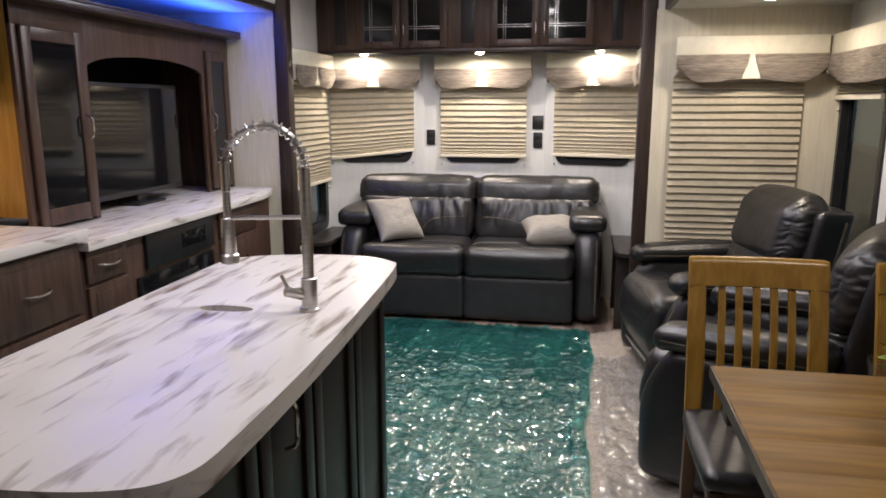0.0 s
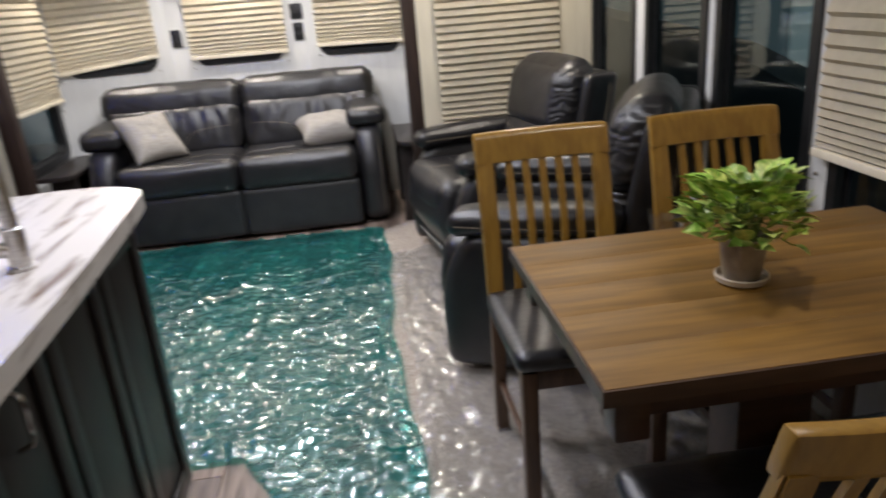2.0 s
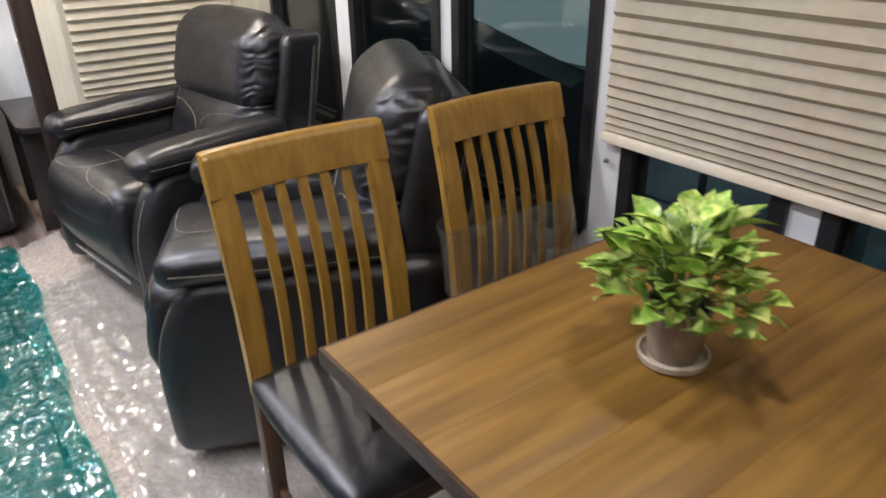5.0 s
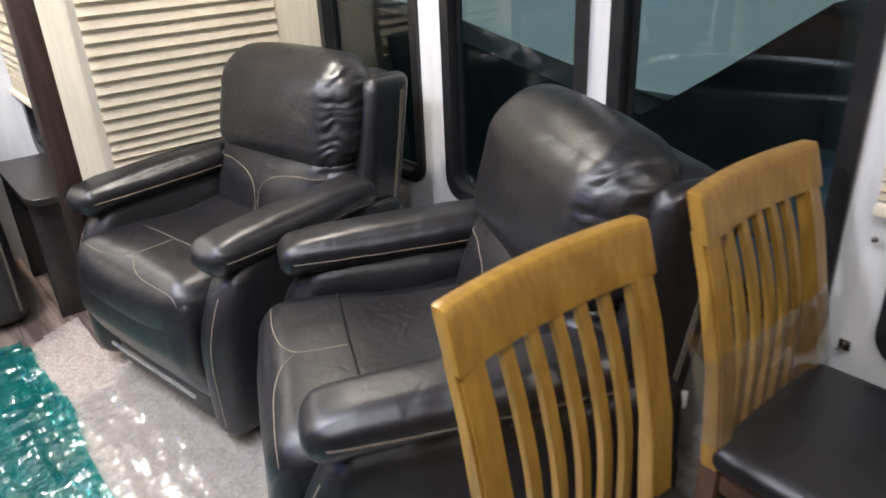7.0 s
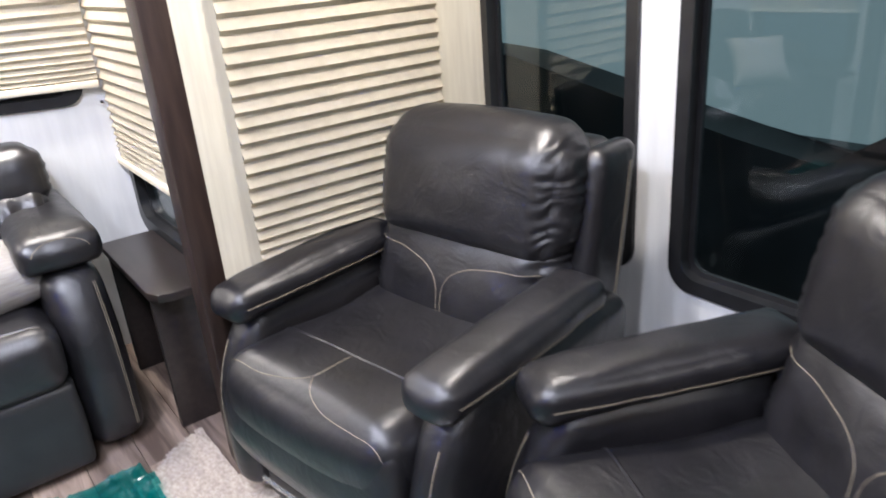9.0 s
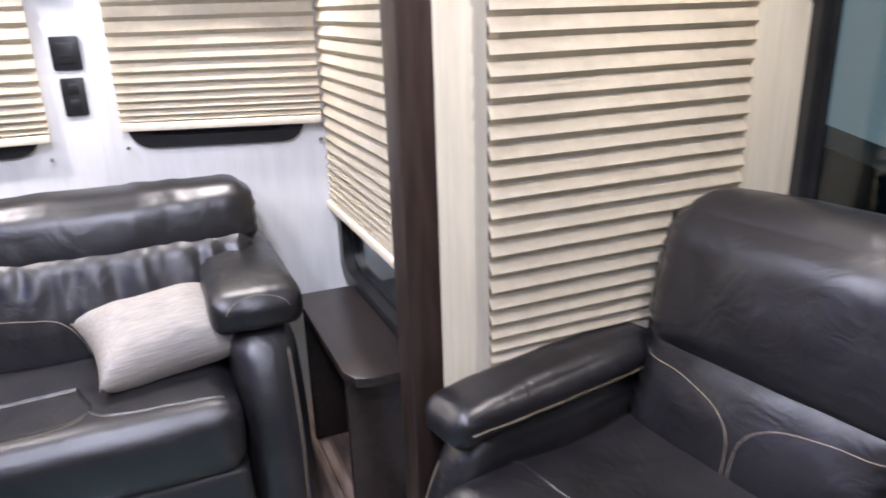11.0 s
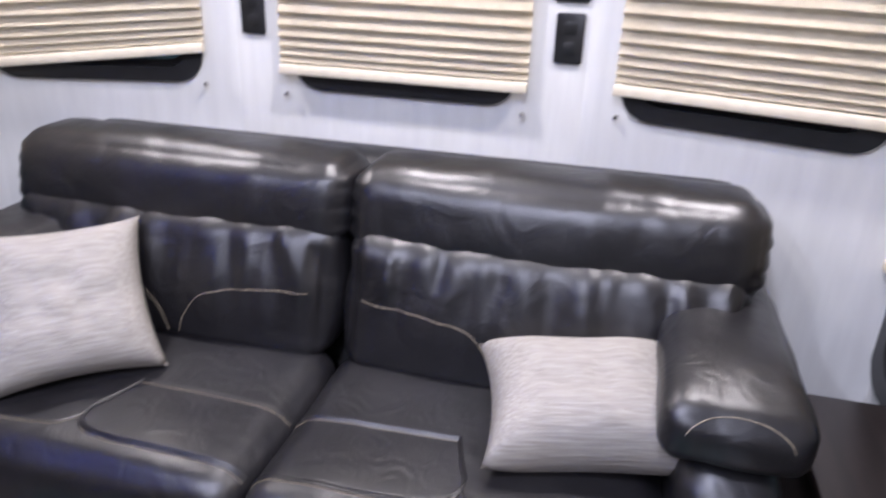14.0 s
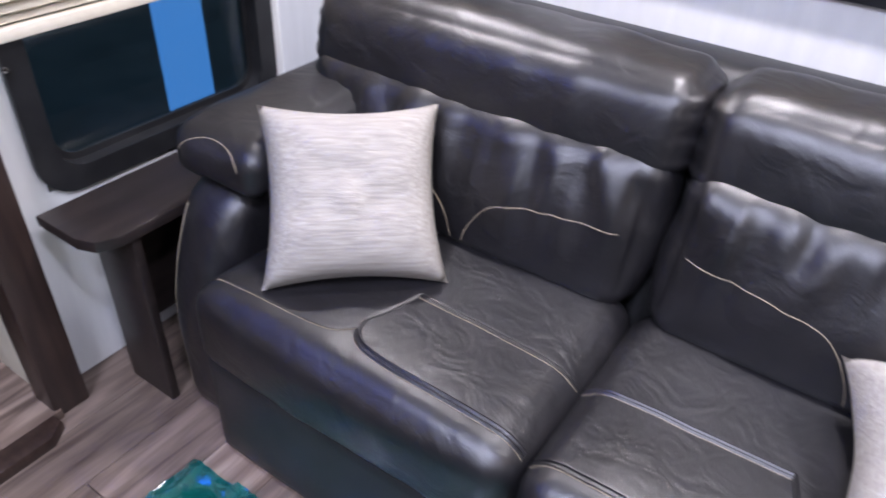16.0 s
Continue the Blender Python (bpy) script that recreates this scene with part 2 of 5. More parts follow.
CLEAR_FILM = film_material("clear_film", (0.93, 0.93, 0.92), 0.11, 9.5, (0.75, 0.73, 0.71), 0.16)
CLEAR_WRAP = film_material("clear_wrap", (0.90, 0.89, 0.87), 0.05, 22, (0.5, 0.45, 0.40), 0.07)
PANE = glass_material("window_glass", (0.80, 0.86, 0.86))
PANE_DARK = glass_material("smoked_glass", (0.06, 0.06, 0.06))
LAMP_ON = glow("lamp_diffuser", (1.0, 0.93, 0.80), 14)
PUCK_ON = glow("puck_diffuser", (1.0, 0.86, 0.62), 22)
BLUE_ON = glow("blue_led", (0.05, 0.25, 1.0), 7)
# Backdrop emission stands in for the hall's light on its far wall.
HALL_GLOW = glow("hall_wall_glow", (0.35, 0.41, 0.36), 0.28)
HALL_DARK = surf("dark_vehicle_side", (0.018, 0.022, 0.024), (0.010, 0.012, 0.013), 0.5, 3, bump=0.02)
CRATE = surf("blue_grey_crate", (0.10, 0.15, 0.18), (0.06, 0.09, 0.11), 0.6, 6, bump=0.05)
ESPRESSO = surf("espresso_laminate", (0.026, 0.019, 0.017), (0.016, 0.012, 0.011), 0.36, 9, (6, 0.6, 6), bump=0.05)
# Weaker emission for the left backdrop, in place of dim hall light.
HALL_DIM_GLOW = glow("hall_wall_dim_glow", (0.10, 0.14, 0.18), 0.22)
WALNUT = surf("walnut_chair_leg", (0.115, 0.062, 0.034), (0.070, 0.036, 0.020), 0.42, 6, (9, 9, 0.7), fine=160, bump=0.05)
HALL_FLOOR = surf("hall_concrete", (0.16, 0.17, 0.17), (0.10, 0.11, 0.11), 0.6, 2, bump=0.05)
# Emission gives the added blue stripe its brightness; it is no lamp.
BLUE_STRIPE_GLOW = glow("blue_door_strip", (0.12, 0.35, 0.75), 0.5)


# ---- mesh helpers ----
def part(name, bm, material, parent=None, label="", smooth=35.0):
    """Links a bmesh as one mesh object under a thing or a part."""
    bmesh.ops.recalc_face_normals(bm, faces=bm.faces)
    me = bpy.data.meshes.new(name)
    bm.to_mesh(me)
    bm.free()
    if smooth:
        for f in me.polygons:
            f.use_smooth = True
        me.set_sharp_from_angle(angle=radians(smooth))
    me.materials.append(material)
    ob = new(name, me)
    ob.parent = parent
    if label:
        ob["label"] = label
    return ob


def thing(name, label, category, group="", m=None, kind=""):
    ob = new(name)
    ob.empty_display_size = 0.1
    if m:
        ob.matrix_world = m
    return tagged(ob, label, category, group, kind)


def box(x0, y0, z0, x1, y1, z1, bevel=0.004, bm=None, m=None, seg=2):
    """A bevelled box between two corners, added to bm."""
    own = bmesh.new()
    bmesh.ops.create_cube(own, size=1)
    for v in own.verts:
        v.co = Vector(((x0 + x1) / 2 + v.co.x * (x1 - x0), (y0 + y1) / 2 + v.co.y * (y1 - y0), (z0 + z1) / 2 + v.co.z * (z1 - z0)))
    if bevel:
        b = min(bevel, 0.45 * min(abs(x1 - x0), abs(y1 - y0), abs(z1 - z0)))
        bmesh.ops.bevel(own, geom=own.edges[:], offset=b, segments=seg, affect="EDGES", profile=0.5)
    return joined(own, bm, m)


def joined(own, bm=None, m=None):
    """Moves own by m and adds it to bm, if there is one."""
    if m:
        bmesh.ops.transform(own, matrix=m, verts=own.verts)
    if bm is None:
        return own
    me = bpy.data.meshes.new("tmp")
    own.to_mesh(me)
    own.free()
    bm.from_mesh(me)
    bpy.data.meshes.remove(me)
    return bm


def tube(points, r, seg=8, bm=None, closed=False):
    """A round tube along points; r may be a list."""
    own = bmesh.new()
    pts = [Vector(p) for p in points]
    rings, n = [], len(pts)
    up = Vector((0.13, 0.21, 0.97))
    for i, p in enumerate(pts):
        a, b = pts[(i - 1) % n if closed else max(i - 1, 0)], pts[(i + 1) % n if closed else min(i + 1, n - 1)]
        t = (b - a).normalized()
        side = t.cross(up)
        if side.length < 0.05:
            side = t.cross(Vector((1, 0, 0)))
        side.normalize()
        nor = side.cross(t)
        rad = r[i] if isinstance(r, (list, tuple)) else r
        rings.append([own.verts.new(p + rad * (math.cos(k * math.tau / seg) * side + math.sin(k * math.tau / seg) * nor)) for k in range(seg)])
    last = n if closed else n - 1
    for i in range(last):
        a, b = rings[i], rings[(i + 1) % n]
        for k in range(seg):
            own.faces.new((a[k], a[(k + 1) % seg], b[(k + 1) % seg], b[k]))
    if not closed:
        own.faces.new(rings[0])
        own.faces.new(list(reversed(rings[-1])))
    return joined(own, bm)


def lathe(profile, seg=28, bm=None, m=None, cap=True):
    """A turned body from (radius, z) pairs."""
    own = bmesh.new()
    rings = [[own.verts.new((r * math.cos(k * math.tau / seg), r * math.sin(k * math.tau / seg), z)) for k in range(seg)] for r, z in profile]
    for a, b in zip(rings, rings[1:]):
        for k in range(seg):
            own.faces.new((a[k], a[(k + 1) % seg], b[(k + 1) % seg], b[k]))
    if cap:
        own.faces.new(rings[0])
        own.faces.new(rings[-1])
    return joined(own, bm, m)


def rounded(w, h, r, n=6):
    """The outline of a rounded rectangle, centred."""
    pts = []
    for cx, cy, a0 in ((w / 2 - r, h / 2 - r, 0), (-w / 2 + r, h / 2 - r, 90), (-w / 2 + r, -h / 2 + r, 180), (w / 2 - r, -h / 2 + r, 270)):
        for k in range(n + 1):
            a = radians(a0 + 90 * k / n)
            pts.append((cx + r * math.cos(a), cy + r * math.sin(a)))
    return pts


def prism(outline, z0, z1, bevel=0.0, bm=None, m=None):
    """A flat outline in x and y, raised from z0 to z1."""
    own = bmesh.new()
    low = [own.verts.new((x, y, z0)) for x, y in outline]
    top = [own.verts.new((x, y, z1)) for x, y in outline]
    n = len(outline)
    f0, f1 = own.faces.new(list(reversed(low))), own.faces.new(top)
    for i in range(n):
        own.faces.new((low[i], low[(i + 1) % n], top[(i + 1) % n], top[i]))
    if bevel:
        bmesh.ops.bevel(own, geom=list(f1.edges) + list(f0.edges), offset=bevel, segments=2, affect="EDGES", profile=0.5)
    return joined(own, bm, m)


def ring(outer, inner, z0, z1, bm=None, m=None):
    """A frame between two outlines with the same number of points."""
    own = bmesh.new()
    n = len(outer)
    vs = [[own.verts.new((x, y, z)) for x, y in o] for o, z in ((outer, z0), (outer, z1), (inner, z1), (inner, z0))]
    for a in range(4):
        p, q = vs[a], vs[(a + 1) % 4]
        for i in range(n):
            own.faces.new((p[i], p[(i + 1) % n], q[(i + 1) % n], q[i]))
    return joined(own, bm, m)


def soft(size, r, n=(16, 16, 10), bulge=0.0, shape=None, bm=None, m=None):
    """An upholstered body: a rounded box that bulges in the middle of its faces. shape(co, normal) gives a new place."""
    own = bmesh.new()
    h = Vector(size) / 2
    r = min(r, min(h) * 0.98)
    verts = {}

    def spread(i, k):
        s = 2 * i / k - 1
        return math.copysign(1 - (1 - abs(s)) ** 1.35, s)

    def vert(i, j, k):
        key = (i, j, k)
        if key not in verts:
            u = Vector((spread(i, n[0]), spread(j, n[1]), spread(k, n[2])))
            q = Vector(a * b for a, b in zip(u, h))
            core = Vector(max(-(b - r), min(b - r, a)) for a, b in zip(q, h))
            d = q - core
            nor = d.normalized() if d.length else u.normalized()
            co = core + nor * r
            if bulge:
                w = Vector(max(0.0, 1 - c * c) for c in u)
                co += Vector((nor.x * w.y * w.z, nor.y * w.x * w.z, nor.z * w.x * w.y)) * bulge
            verts[key] = own.verts.new(shape(co, nor) if shape else co)
        return verts[key]

    for axis in range(3):
        a, b = [x for x in range(3) if x != axis]
        for end in (0, n[axis]):
            for i in range(n[a]):
                for j in range(n[b]):
                    quad = []
                    for di, dj in ((0, 0), (1, 0), (1, 1), (0, 1)):
                        key = [0, 0, 0]
                        key[axis], key[a], key[b] = end, i + di, j + dj
                        quad.append(vert(*key))
                    own.faces.new(quad)
    return joined(own, bm, m)


def on_surface(bms, points, way, lift=0.001):
    """Points laid onto the nearest mesh along way."""
    from mathutils.bvhtree import BVHTree
    trees = [BVHTree.FromBMesh(b) for b in bms]
    got = []
    way = Vector(way).normalized()
    for p in points:
        best = None
        for t in trees:
            hit, nor, _, dist = t.ray_cast(Vector(p) - way * 1.0, way)
            if hit and (best is None or dist < best[1]):
                best = (hit - way * lift, dist)
        if best:
            got.append(best[0])
    return got


def curve_through(pts, steps=10):
    """A smooth line through points."""
    pts = [Vector(p) for p in pts]
    res = []
    for i in range(len(pts) - 1):
        p0, p1, p2, p3 = pts[max(i - 1, 0)], pts[i], pts[i + 1], pts[min(i + 2, len(pts) - 1)]
        for k in range(steps):
            t = k / steps
            res.append(0.5 * ((2 * p1) + (p2 - p0) * t + (2 * p0 - 5 * p1 + 4 * p2 - p3) * t * t + (3 * p1 - p0 - 3 * p2 + p3) * t ** 3))
    return res + [pts[-1]]


def structure(name, bm, material, label, smooth=35.0, m=None):
    ob = part(name, bm, material, None, "", smooth)
    if m:
        ob.matrix_world = m
    return tagged(ob, label, name.split("_")[0], "", "structure")


def wall_with_holes(length, z0, z1, holes, thick=0.05):
    """A wall along x from 0 to length whose face lies at y = 0 and whose back at y = thick."""
    bm = bmesh.new()
    us = sorted({0, length, *[h[0] for h in holes], *[h[1] for h in holes]})
    zs = sorted({z0, z1, *[h[2] for h in holes], *[h[3] for h in holes]})
    for a, b in zip(us, us[1:]):
        run = None
        for c, d in zip(zs, zs[1:]):
            hole = any(h[0] <= a and b <= h[1] and h[2] <= c and d <= h[3] for h in holes)
            if hole:
                if run:
                    box(a, 0, run[0], b, thick, run[1], 0, bm)
                run = None
            else:
                run = (run[0], d) if run else (c, d)
        if run:
            box(a, 0, run[0], b, thick, run[1], 0, bm)
    bmesh.ops.remove_doubles(bm, verts=bm.verts, dist=0.0005)
    return bm


# ---- the shell ----
SIDE, FOLD = 1.15, 0.45
FACET = math.hypot(SIDE - FOLD, 0.205)
FACET_ANGLE = math.degrees(math.atan2(0.205, SIDE - FOLD))
R_OUT, L_OUT = 2.045, -1.95
R_END, L_END = -1.225, -1.07
FRONT = -6.6

# main floor under the planks, slide floors
structure("floor", box(-1.95, FRONT, -0.06, 2.1, 0.06, -0.012, 0), GROUT, "dark base under wood-look vinyl plank floor", 0)

# rear wall in three facets
structure("wall_rear_middle", wall_with_holes(2 * FOLD, 0, CEIL, [(FOLD - 0.265, FOLD + 0.265, 0.995, 1.52)]), WALL,
          "white vinyl rear wall between the angled facets", 0, pose(-FOLD, 0, 0))
for name, m in (("wall_rear_right", pose(FOLD, 0, 0, 0, 0, -FACET_ANGLE)), ("wall_rear_left", pose(-SIDE, -0.205, 0, 0, 0, FACET_ANGLE))):
    structure(name, wall_with_holes(FACET, 0, CEIL, [(FACET / 2 - 0.25, FACET / 2 + 0.25, 0.995, 1.52)]), WALL,
              "white vinyl rear wall facet with a shaded window", 0, m)
# short side walls beside the sofa
structure("wall_side_right", wall_with_holes(1.13, 0, CEIL, [(0.160, 0.950, 0.496, 1.504)]), WALL, "white side wall with a window over the end table", 0,
          pose(SIDE, -0.05, 0, 0, 0, -90))
structure("wall_side_left", wall_with_holes(1.0, 0, CEIL, [(0.145, 0.795, 0.496, 1.504)]), WALL, "white side wall with a window over the end table", 0,
          pose(-SIDE, -1.18 + 0.13, 0, 0, 0, 90))
# slide end walls
structure("wall_slide_right_end", wall_with_holes(R_OUT - 1.09, 0, SLIDE_CEIL, [(0.15, 0.70, 0.62, 1.46)]), LINEN,
          "cream linen-textured end wall of the slide-out", 0, pose(1.09, R_END, 0))
structure("wall_slide_left_end", wall_with_holes(0.86, 0, LEFT_CEIL, []), LINEN, "grey-beige end wall of the kitchen slide-out", 0,
          pose(L_OUT, L_END, 0))
# outer slide walls
RIGHT_WINDOWS = [(-1.215, -1.825), (-1.945, -2.515), (-2.585, -3.185), (-3.285, -3.725), (-3.795, -4.35)]
holes = [(R_END - a + 0.02, R_END - b - 0.02, 0.506, 1.534) for a, b in RIGHT_WINDOWS]
holes[0] = (0.025, holes[0][1], 0.506, 1.534)
structure("wall_slide_right", wall_with_holes(3.55, 0, SLIDE_CEIL, holes), WALL, "white outer wall of the slide-out with a row of windows", 0,
          pose(R_OUT, R_END, 0, 0, 0, -90))
structure("wall_slide_left", wall_with_holes(4.05, 0, LEFT_CEIL, []), LINEN, "outer wall of the kitchen slide-out", 0, pose(L_OUT, -5.11, 0, 0, 0, 90))
structure("wall_slide_right_near", box(1.15, -4.83, 0, R_OUT, -4.78, SLIDE_CEIL, 0), LINEN, "near end wall of the slide-out", 0)
structure("wall_slide_left_near", box(L_OUT, -5.16, 0, -1.15, -5.11, LEFT_CEIL, 0), LINEN, "near end wall of the kitchen slide-out", 0)
structure("wall_side_right_near", box(1.15, FRONT, 0, 1.2, -4.83, CEIL, 0), WALL, "white side wall by the entry", 0)
structure("wall_side_left_near", box(-1.2, FRONT, 0, -1.15, -5.16, CEIL, 0), WALL, "white side wall by the entry", 0)
structure("wall_front", box(-1.2, FRONT - 0.05, 0, 1.2, FRONT, CEIL, 0), CABINET, "brown wood-panelled front wall", 0)
structure("wall_header_right", box(1.13, -4.83, SLIDE_CEIL + 0.075, 1.18, -1.19, CEIL, 0.004), WALL, "white header over the slide-out opening", 0)
structure("wall_header_left", box(-1.18, -5.16, LEFT_CEIL + 0.045, -1.13, -1.05, CEIL, 0.004), WALL, "white header over the kitchen slide-out", 0)
structure("ceiling", box(-1.2, FRONT, CEIL, 1.2, 0.06, CEIL + 0.04, 0), CEILING, "off-white main ceiling panel", 0)
structure("ceiling_slide_right", box(1.16, -4.83, SLIDE_CEIL, 2.1, -1.17, SLIDE_CEIL + 0.04, 0), CEILING, "beige slide-out ceiling panel", 0)
structure("ceiling_slide_left", box(-2.0, -5.16, LEFT_CEIL, -1.16, -1.02, LEFT_CEIL + 0.04, 0), CEILING, "beige kitchen slide-out ceiling", 0)
# brown posts that frame the slide-out openings
structure("trim_post_right", box(1.018, -1.225, 0, 1.095, -1.14, CEIL, 0.006), TRIM, "dark brown wood post framing the slide-out")
structure("trim_post_left", box(-1.149, -1.085, 0, -1.066, -1.0, CEIL, 0.006), TRIM, "dark brown wood post framing the slide-out")
structure("trim_rail_right", box(1.128, -4.83, SLIDE_CEIL - 0.004, 1.160, -1.226, SLIDE_CEIL + 0.075, 0.006), TRIM, "dark wood rail over the slide-out opening")
structure("trim_rail_left", box(-1.160, -5.16, LEFT_CEIL - 0.004, -1.128, -1.086, LEFT_CEIL + 0.045, 0.006), CHROME, "silver rail over the kitchen slide-out")
structure("trim_floor_left", prism([(-1.06, -1.09), (-1.03, -1.09), (-1.0, -1.13), (-1.0, -5.0), (-1.06, -5.0)], -0.01, 0.030, 0.008), TRIM, "wood edge of the raised slide-out floor")
structure("floor_slide_left", box(-1.95, -5.1, -0.005, -1.06, -1.07, 0.026, 0.002), PLANK, "wood-look floor of the kitchen slide-out")
structure("baseboard_rear", box(-1.13, -0.225, 0, -0.9, -0.215, 0.06, 0.002), WALL, "white baseboard strip")


# ---- windows ----
def window(name, w, h, m, label, frame_mat=BLACK, r=0.07, rim=0.038, glass=PANE):
    """A black framed window with rounded corners, in a wall whose face is local y = 0; x runs along it."""
    ob = thing(name, label, "window", "", m, "structure")
    turn = pose(0, 0, 0, 90, 0, 0)
    part("window_frame", ring(rounded(w, h, r), rounded(w - 2 * rim, h - 2 * rim, r * 0.75), -0.048, 0.012, None, turn), frame_mat, ob)
    part("inner_frame", ring(rounded(w - 2 * rim + 0.01, h - 2 * rim + 0.01, r * 0.75), rounded(w - 2 * rim - 0.03, h - 2 * rim - 0.03, r * 0.6),
                             -0.034, -0.022, None, turn), frame_mat, ob)
    g = part("pane", box(-w / 2 + rim - 0.004, 0.024, -h / 2 + rim - 0.004, w / 2 - rim + 0.004, 0.028, h / 2 - rim + 0.004, 0), glass, ob, "", 0)
    g.visible_shadow = False
    return ob


k = 1
for a, b in RIGHT_WINDOWS:
    window("window_%d" % k, a - b, 1.06, pose(R_OUT, (a + b) / 2, 1.02, 0, 0, -90), "black-framed slide-out window with rounded corners, dark hall outside")
    k += 1
for s, wide, mid in ((1, 0.82, -0.605), (-1, 0.68, -0.58)):
    window("window_%d" % k, wide, 1.04, pose(s * SIDE, mid, 1.0, 0, 0, -90 * s), "black-framed side window half covered by a pleated shade", BLACK, 0.085, 0.052)
    k += 1
window("window_%d" % k, 0.575, 0.58, pose(0, 0, 1.255), "black-framed rear window behind a pleated shade")
for s in (1, -1):
    k += 1
    window("window_%d" % k, 0.545, 0.58, pose(s * (FOLD + SIDE) / 2, -0.1025, 1.255, 0, 0, -s * FACET_ANGLE), "black-framed rear window behind a pleated shade")
k += 1
window("window_%d" % k, 0.62, 0.92, pose(1.51, R_END, 1.04), "black-framed end window fully covered by a pleated shade")


clip = thing("blind_clip", "small bent metal clip on the white window mullion", "clip", "", pose(R_OUT - 0.004, -3.235, 0.50, 0, 0, -90))
part("bracket", box(-0.012, -0.006, -0.012, 0.012, 0.0, 0.012, 0.002), CHROME, clip)
part("hook", tube(curve_through([(0.0, -0.006, 0.006), (0.004, -0.022, 0.012), (-0.002, -0.026, -0.002), (-0.012, -0.018, -0.008)], 5), 0.0022, 6), CHROME, clip)


# ---- pleated shades ----
def pleated_shade(w, z_top, z_low, m, tilt=0.0, group="pleated shades", stack=9, pitch=0.036, label="beige pleated fabric window shade, drawn down"):
    """Shade whose back is at local y = 0, front towards -y; tilt: how much higher its right end hangs than its left."""
    ob = thing("pleated_shade", label, "window shade", group, m)
    gaps = []
    left = z_top - z_low - 0.045
    while left > 0.0:
        gaps.append(pitch)
        left -= pitch
    n = len(gaps)
    gaps = [1.0 if i < n - stack else 1.0 - 0.62 * (i - (n - stack) + 1) / stack for i in range(n)]
    s = (z_top - z_low - 0.045) / sum(gaps)
    rows, z = [], z_top - 0.02
    for g in gaps:
        depth = (0.009 + 0.004 * g) if pitch > 0.02 else 0.016
        rows += [(-0.006, z), (-0.006 - depth, z - g * s * 0.70)]
        z -= g * s
    rows.append((-0.006, z))
    bm = bmesh.new()
    cols = 9
    grid = []
    for y, zz in rows:
        f = (z_top - zz) / (z_top - z_low)
        line = []
        for i in range(cols):
            u = i / (cols - 1) - 0.5
            sag = 0.0006 * noise.noise(Vector((u * 7, zz * 23, w * 9)))
            line.append(bm.verts.new((u * w, y + sag, zz + tilt * u * f + sag)))
        grid.append(line)
    for a, b in zip(grid, grid[1:]):
        for i in range(cols - 1):
            bm.faces.new((a[i], a[i + 1], b[i + 1], b[i]))
    bmesh.ops.solidify(bm, geom=bm.faces[:], thickness=0.0012)
    part("fabric", bm, PLEAT, ob, "", 20)
    lean = math.degrees(math.atan2(tilt, w))
    part("bottom_rail", box(-w / 2, -0.026, -0.012, w / 2, -0.004, 0.012, 0.003, None, pose(0, 0, z_low + 0.012, 0, -lean, 0)), PLEAT, ob, "beige bottom rail")
    part("head_rail", box(-w / 2, -0.03, z_top - 0.022, w / 2, -0.003, z_top, 0.003), PLEAT, ob)
    for u in (-w / 2 + 0.008, w / 2 - 0.008):
        part("hold_down_pin", lathe([(0.006, 0), (0.007, 0.004), (0.003, 0.012)], 10, None, pose(u, 0, z_low - 0.055, 90, 0, 0)), CHROME, ob, "small metal hold-down")
    return ob


pleated_shade(0.635, 1.54, 1.005, pose(0, -0.015, 0))
pleated_shade(0.615, 1.54, 1.022, pose((FOLD + SIDE) / 2 + 0.018, -0.105 - 0.015, 0, 0, 0, -FACET_ANGLE), 0.0)
pleated_shade(0.615, 1.54, 1.016, pose(-(FOLD + SIDE) / 2 - 0.018, -0.105 - 0.015, 0, 0, 0, FACET_ANGLE), 0.06, label="beige pleated shade hanging slightly crooked")
pleated_shade(0.84, 1.54, 0.735, pose(SIDE - 0.015, -0.580, 0, 0, 0, -90), 0.0)
pleated_shade(0.70, 1.54, 0.835, pose(-SIDE + 0.015, -0.575, 0, 0, 0, 90), 0.0)
pleated_shade(0.655, 1.56, 0.525, pose(1.5175, R_END - 0.013, 0))
for a, b in RIGHT_WINDOWS[:3]:
    pleated_shade(a - b - 0.02, 1.53, 1.412, pose(R_OUT - 0.015, (a + b) / 2, 0, 0, 0, -90), 0.0, stack=1, pitch=0.011, label="beige pleated shade drawn up under the valance")
pleated_shade(1.16, 1.56, 0.805, pose(R_OUT - 0.015, -3.82, 0, 0, 0, -90), 0.0, stack=12, label="wide beige pleated shade over the dinette windows")


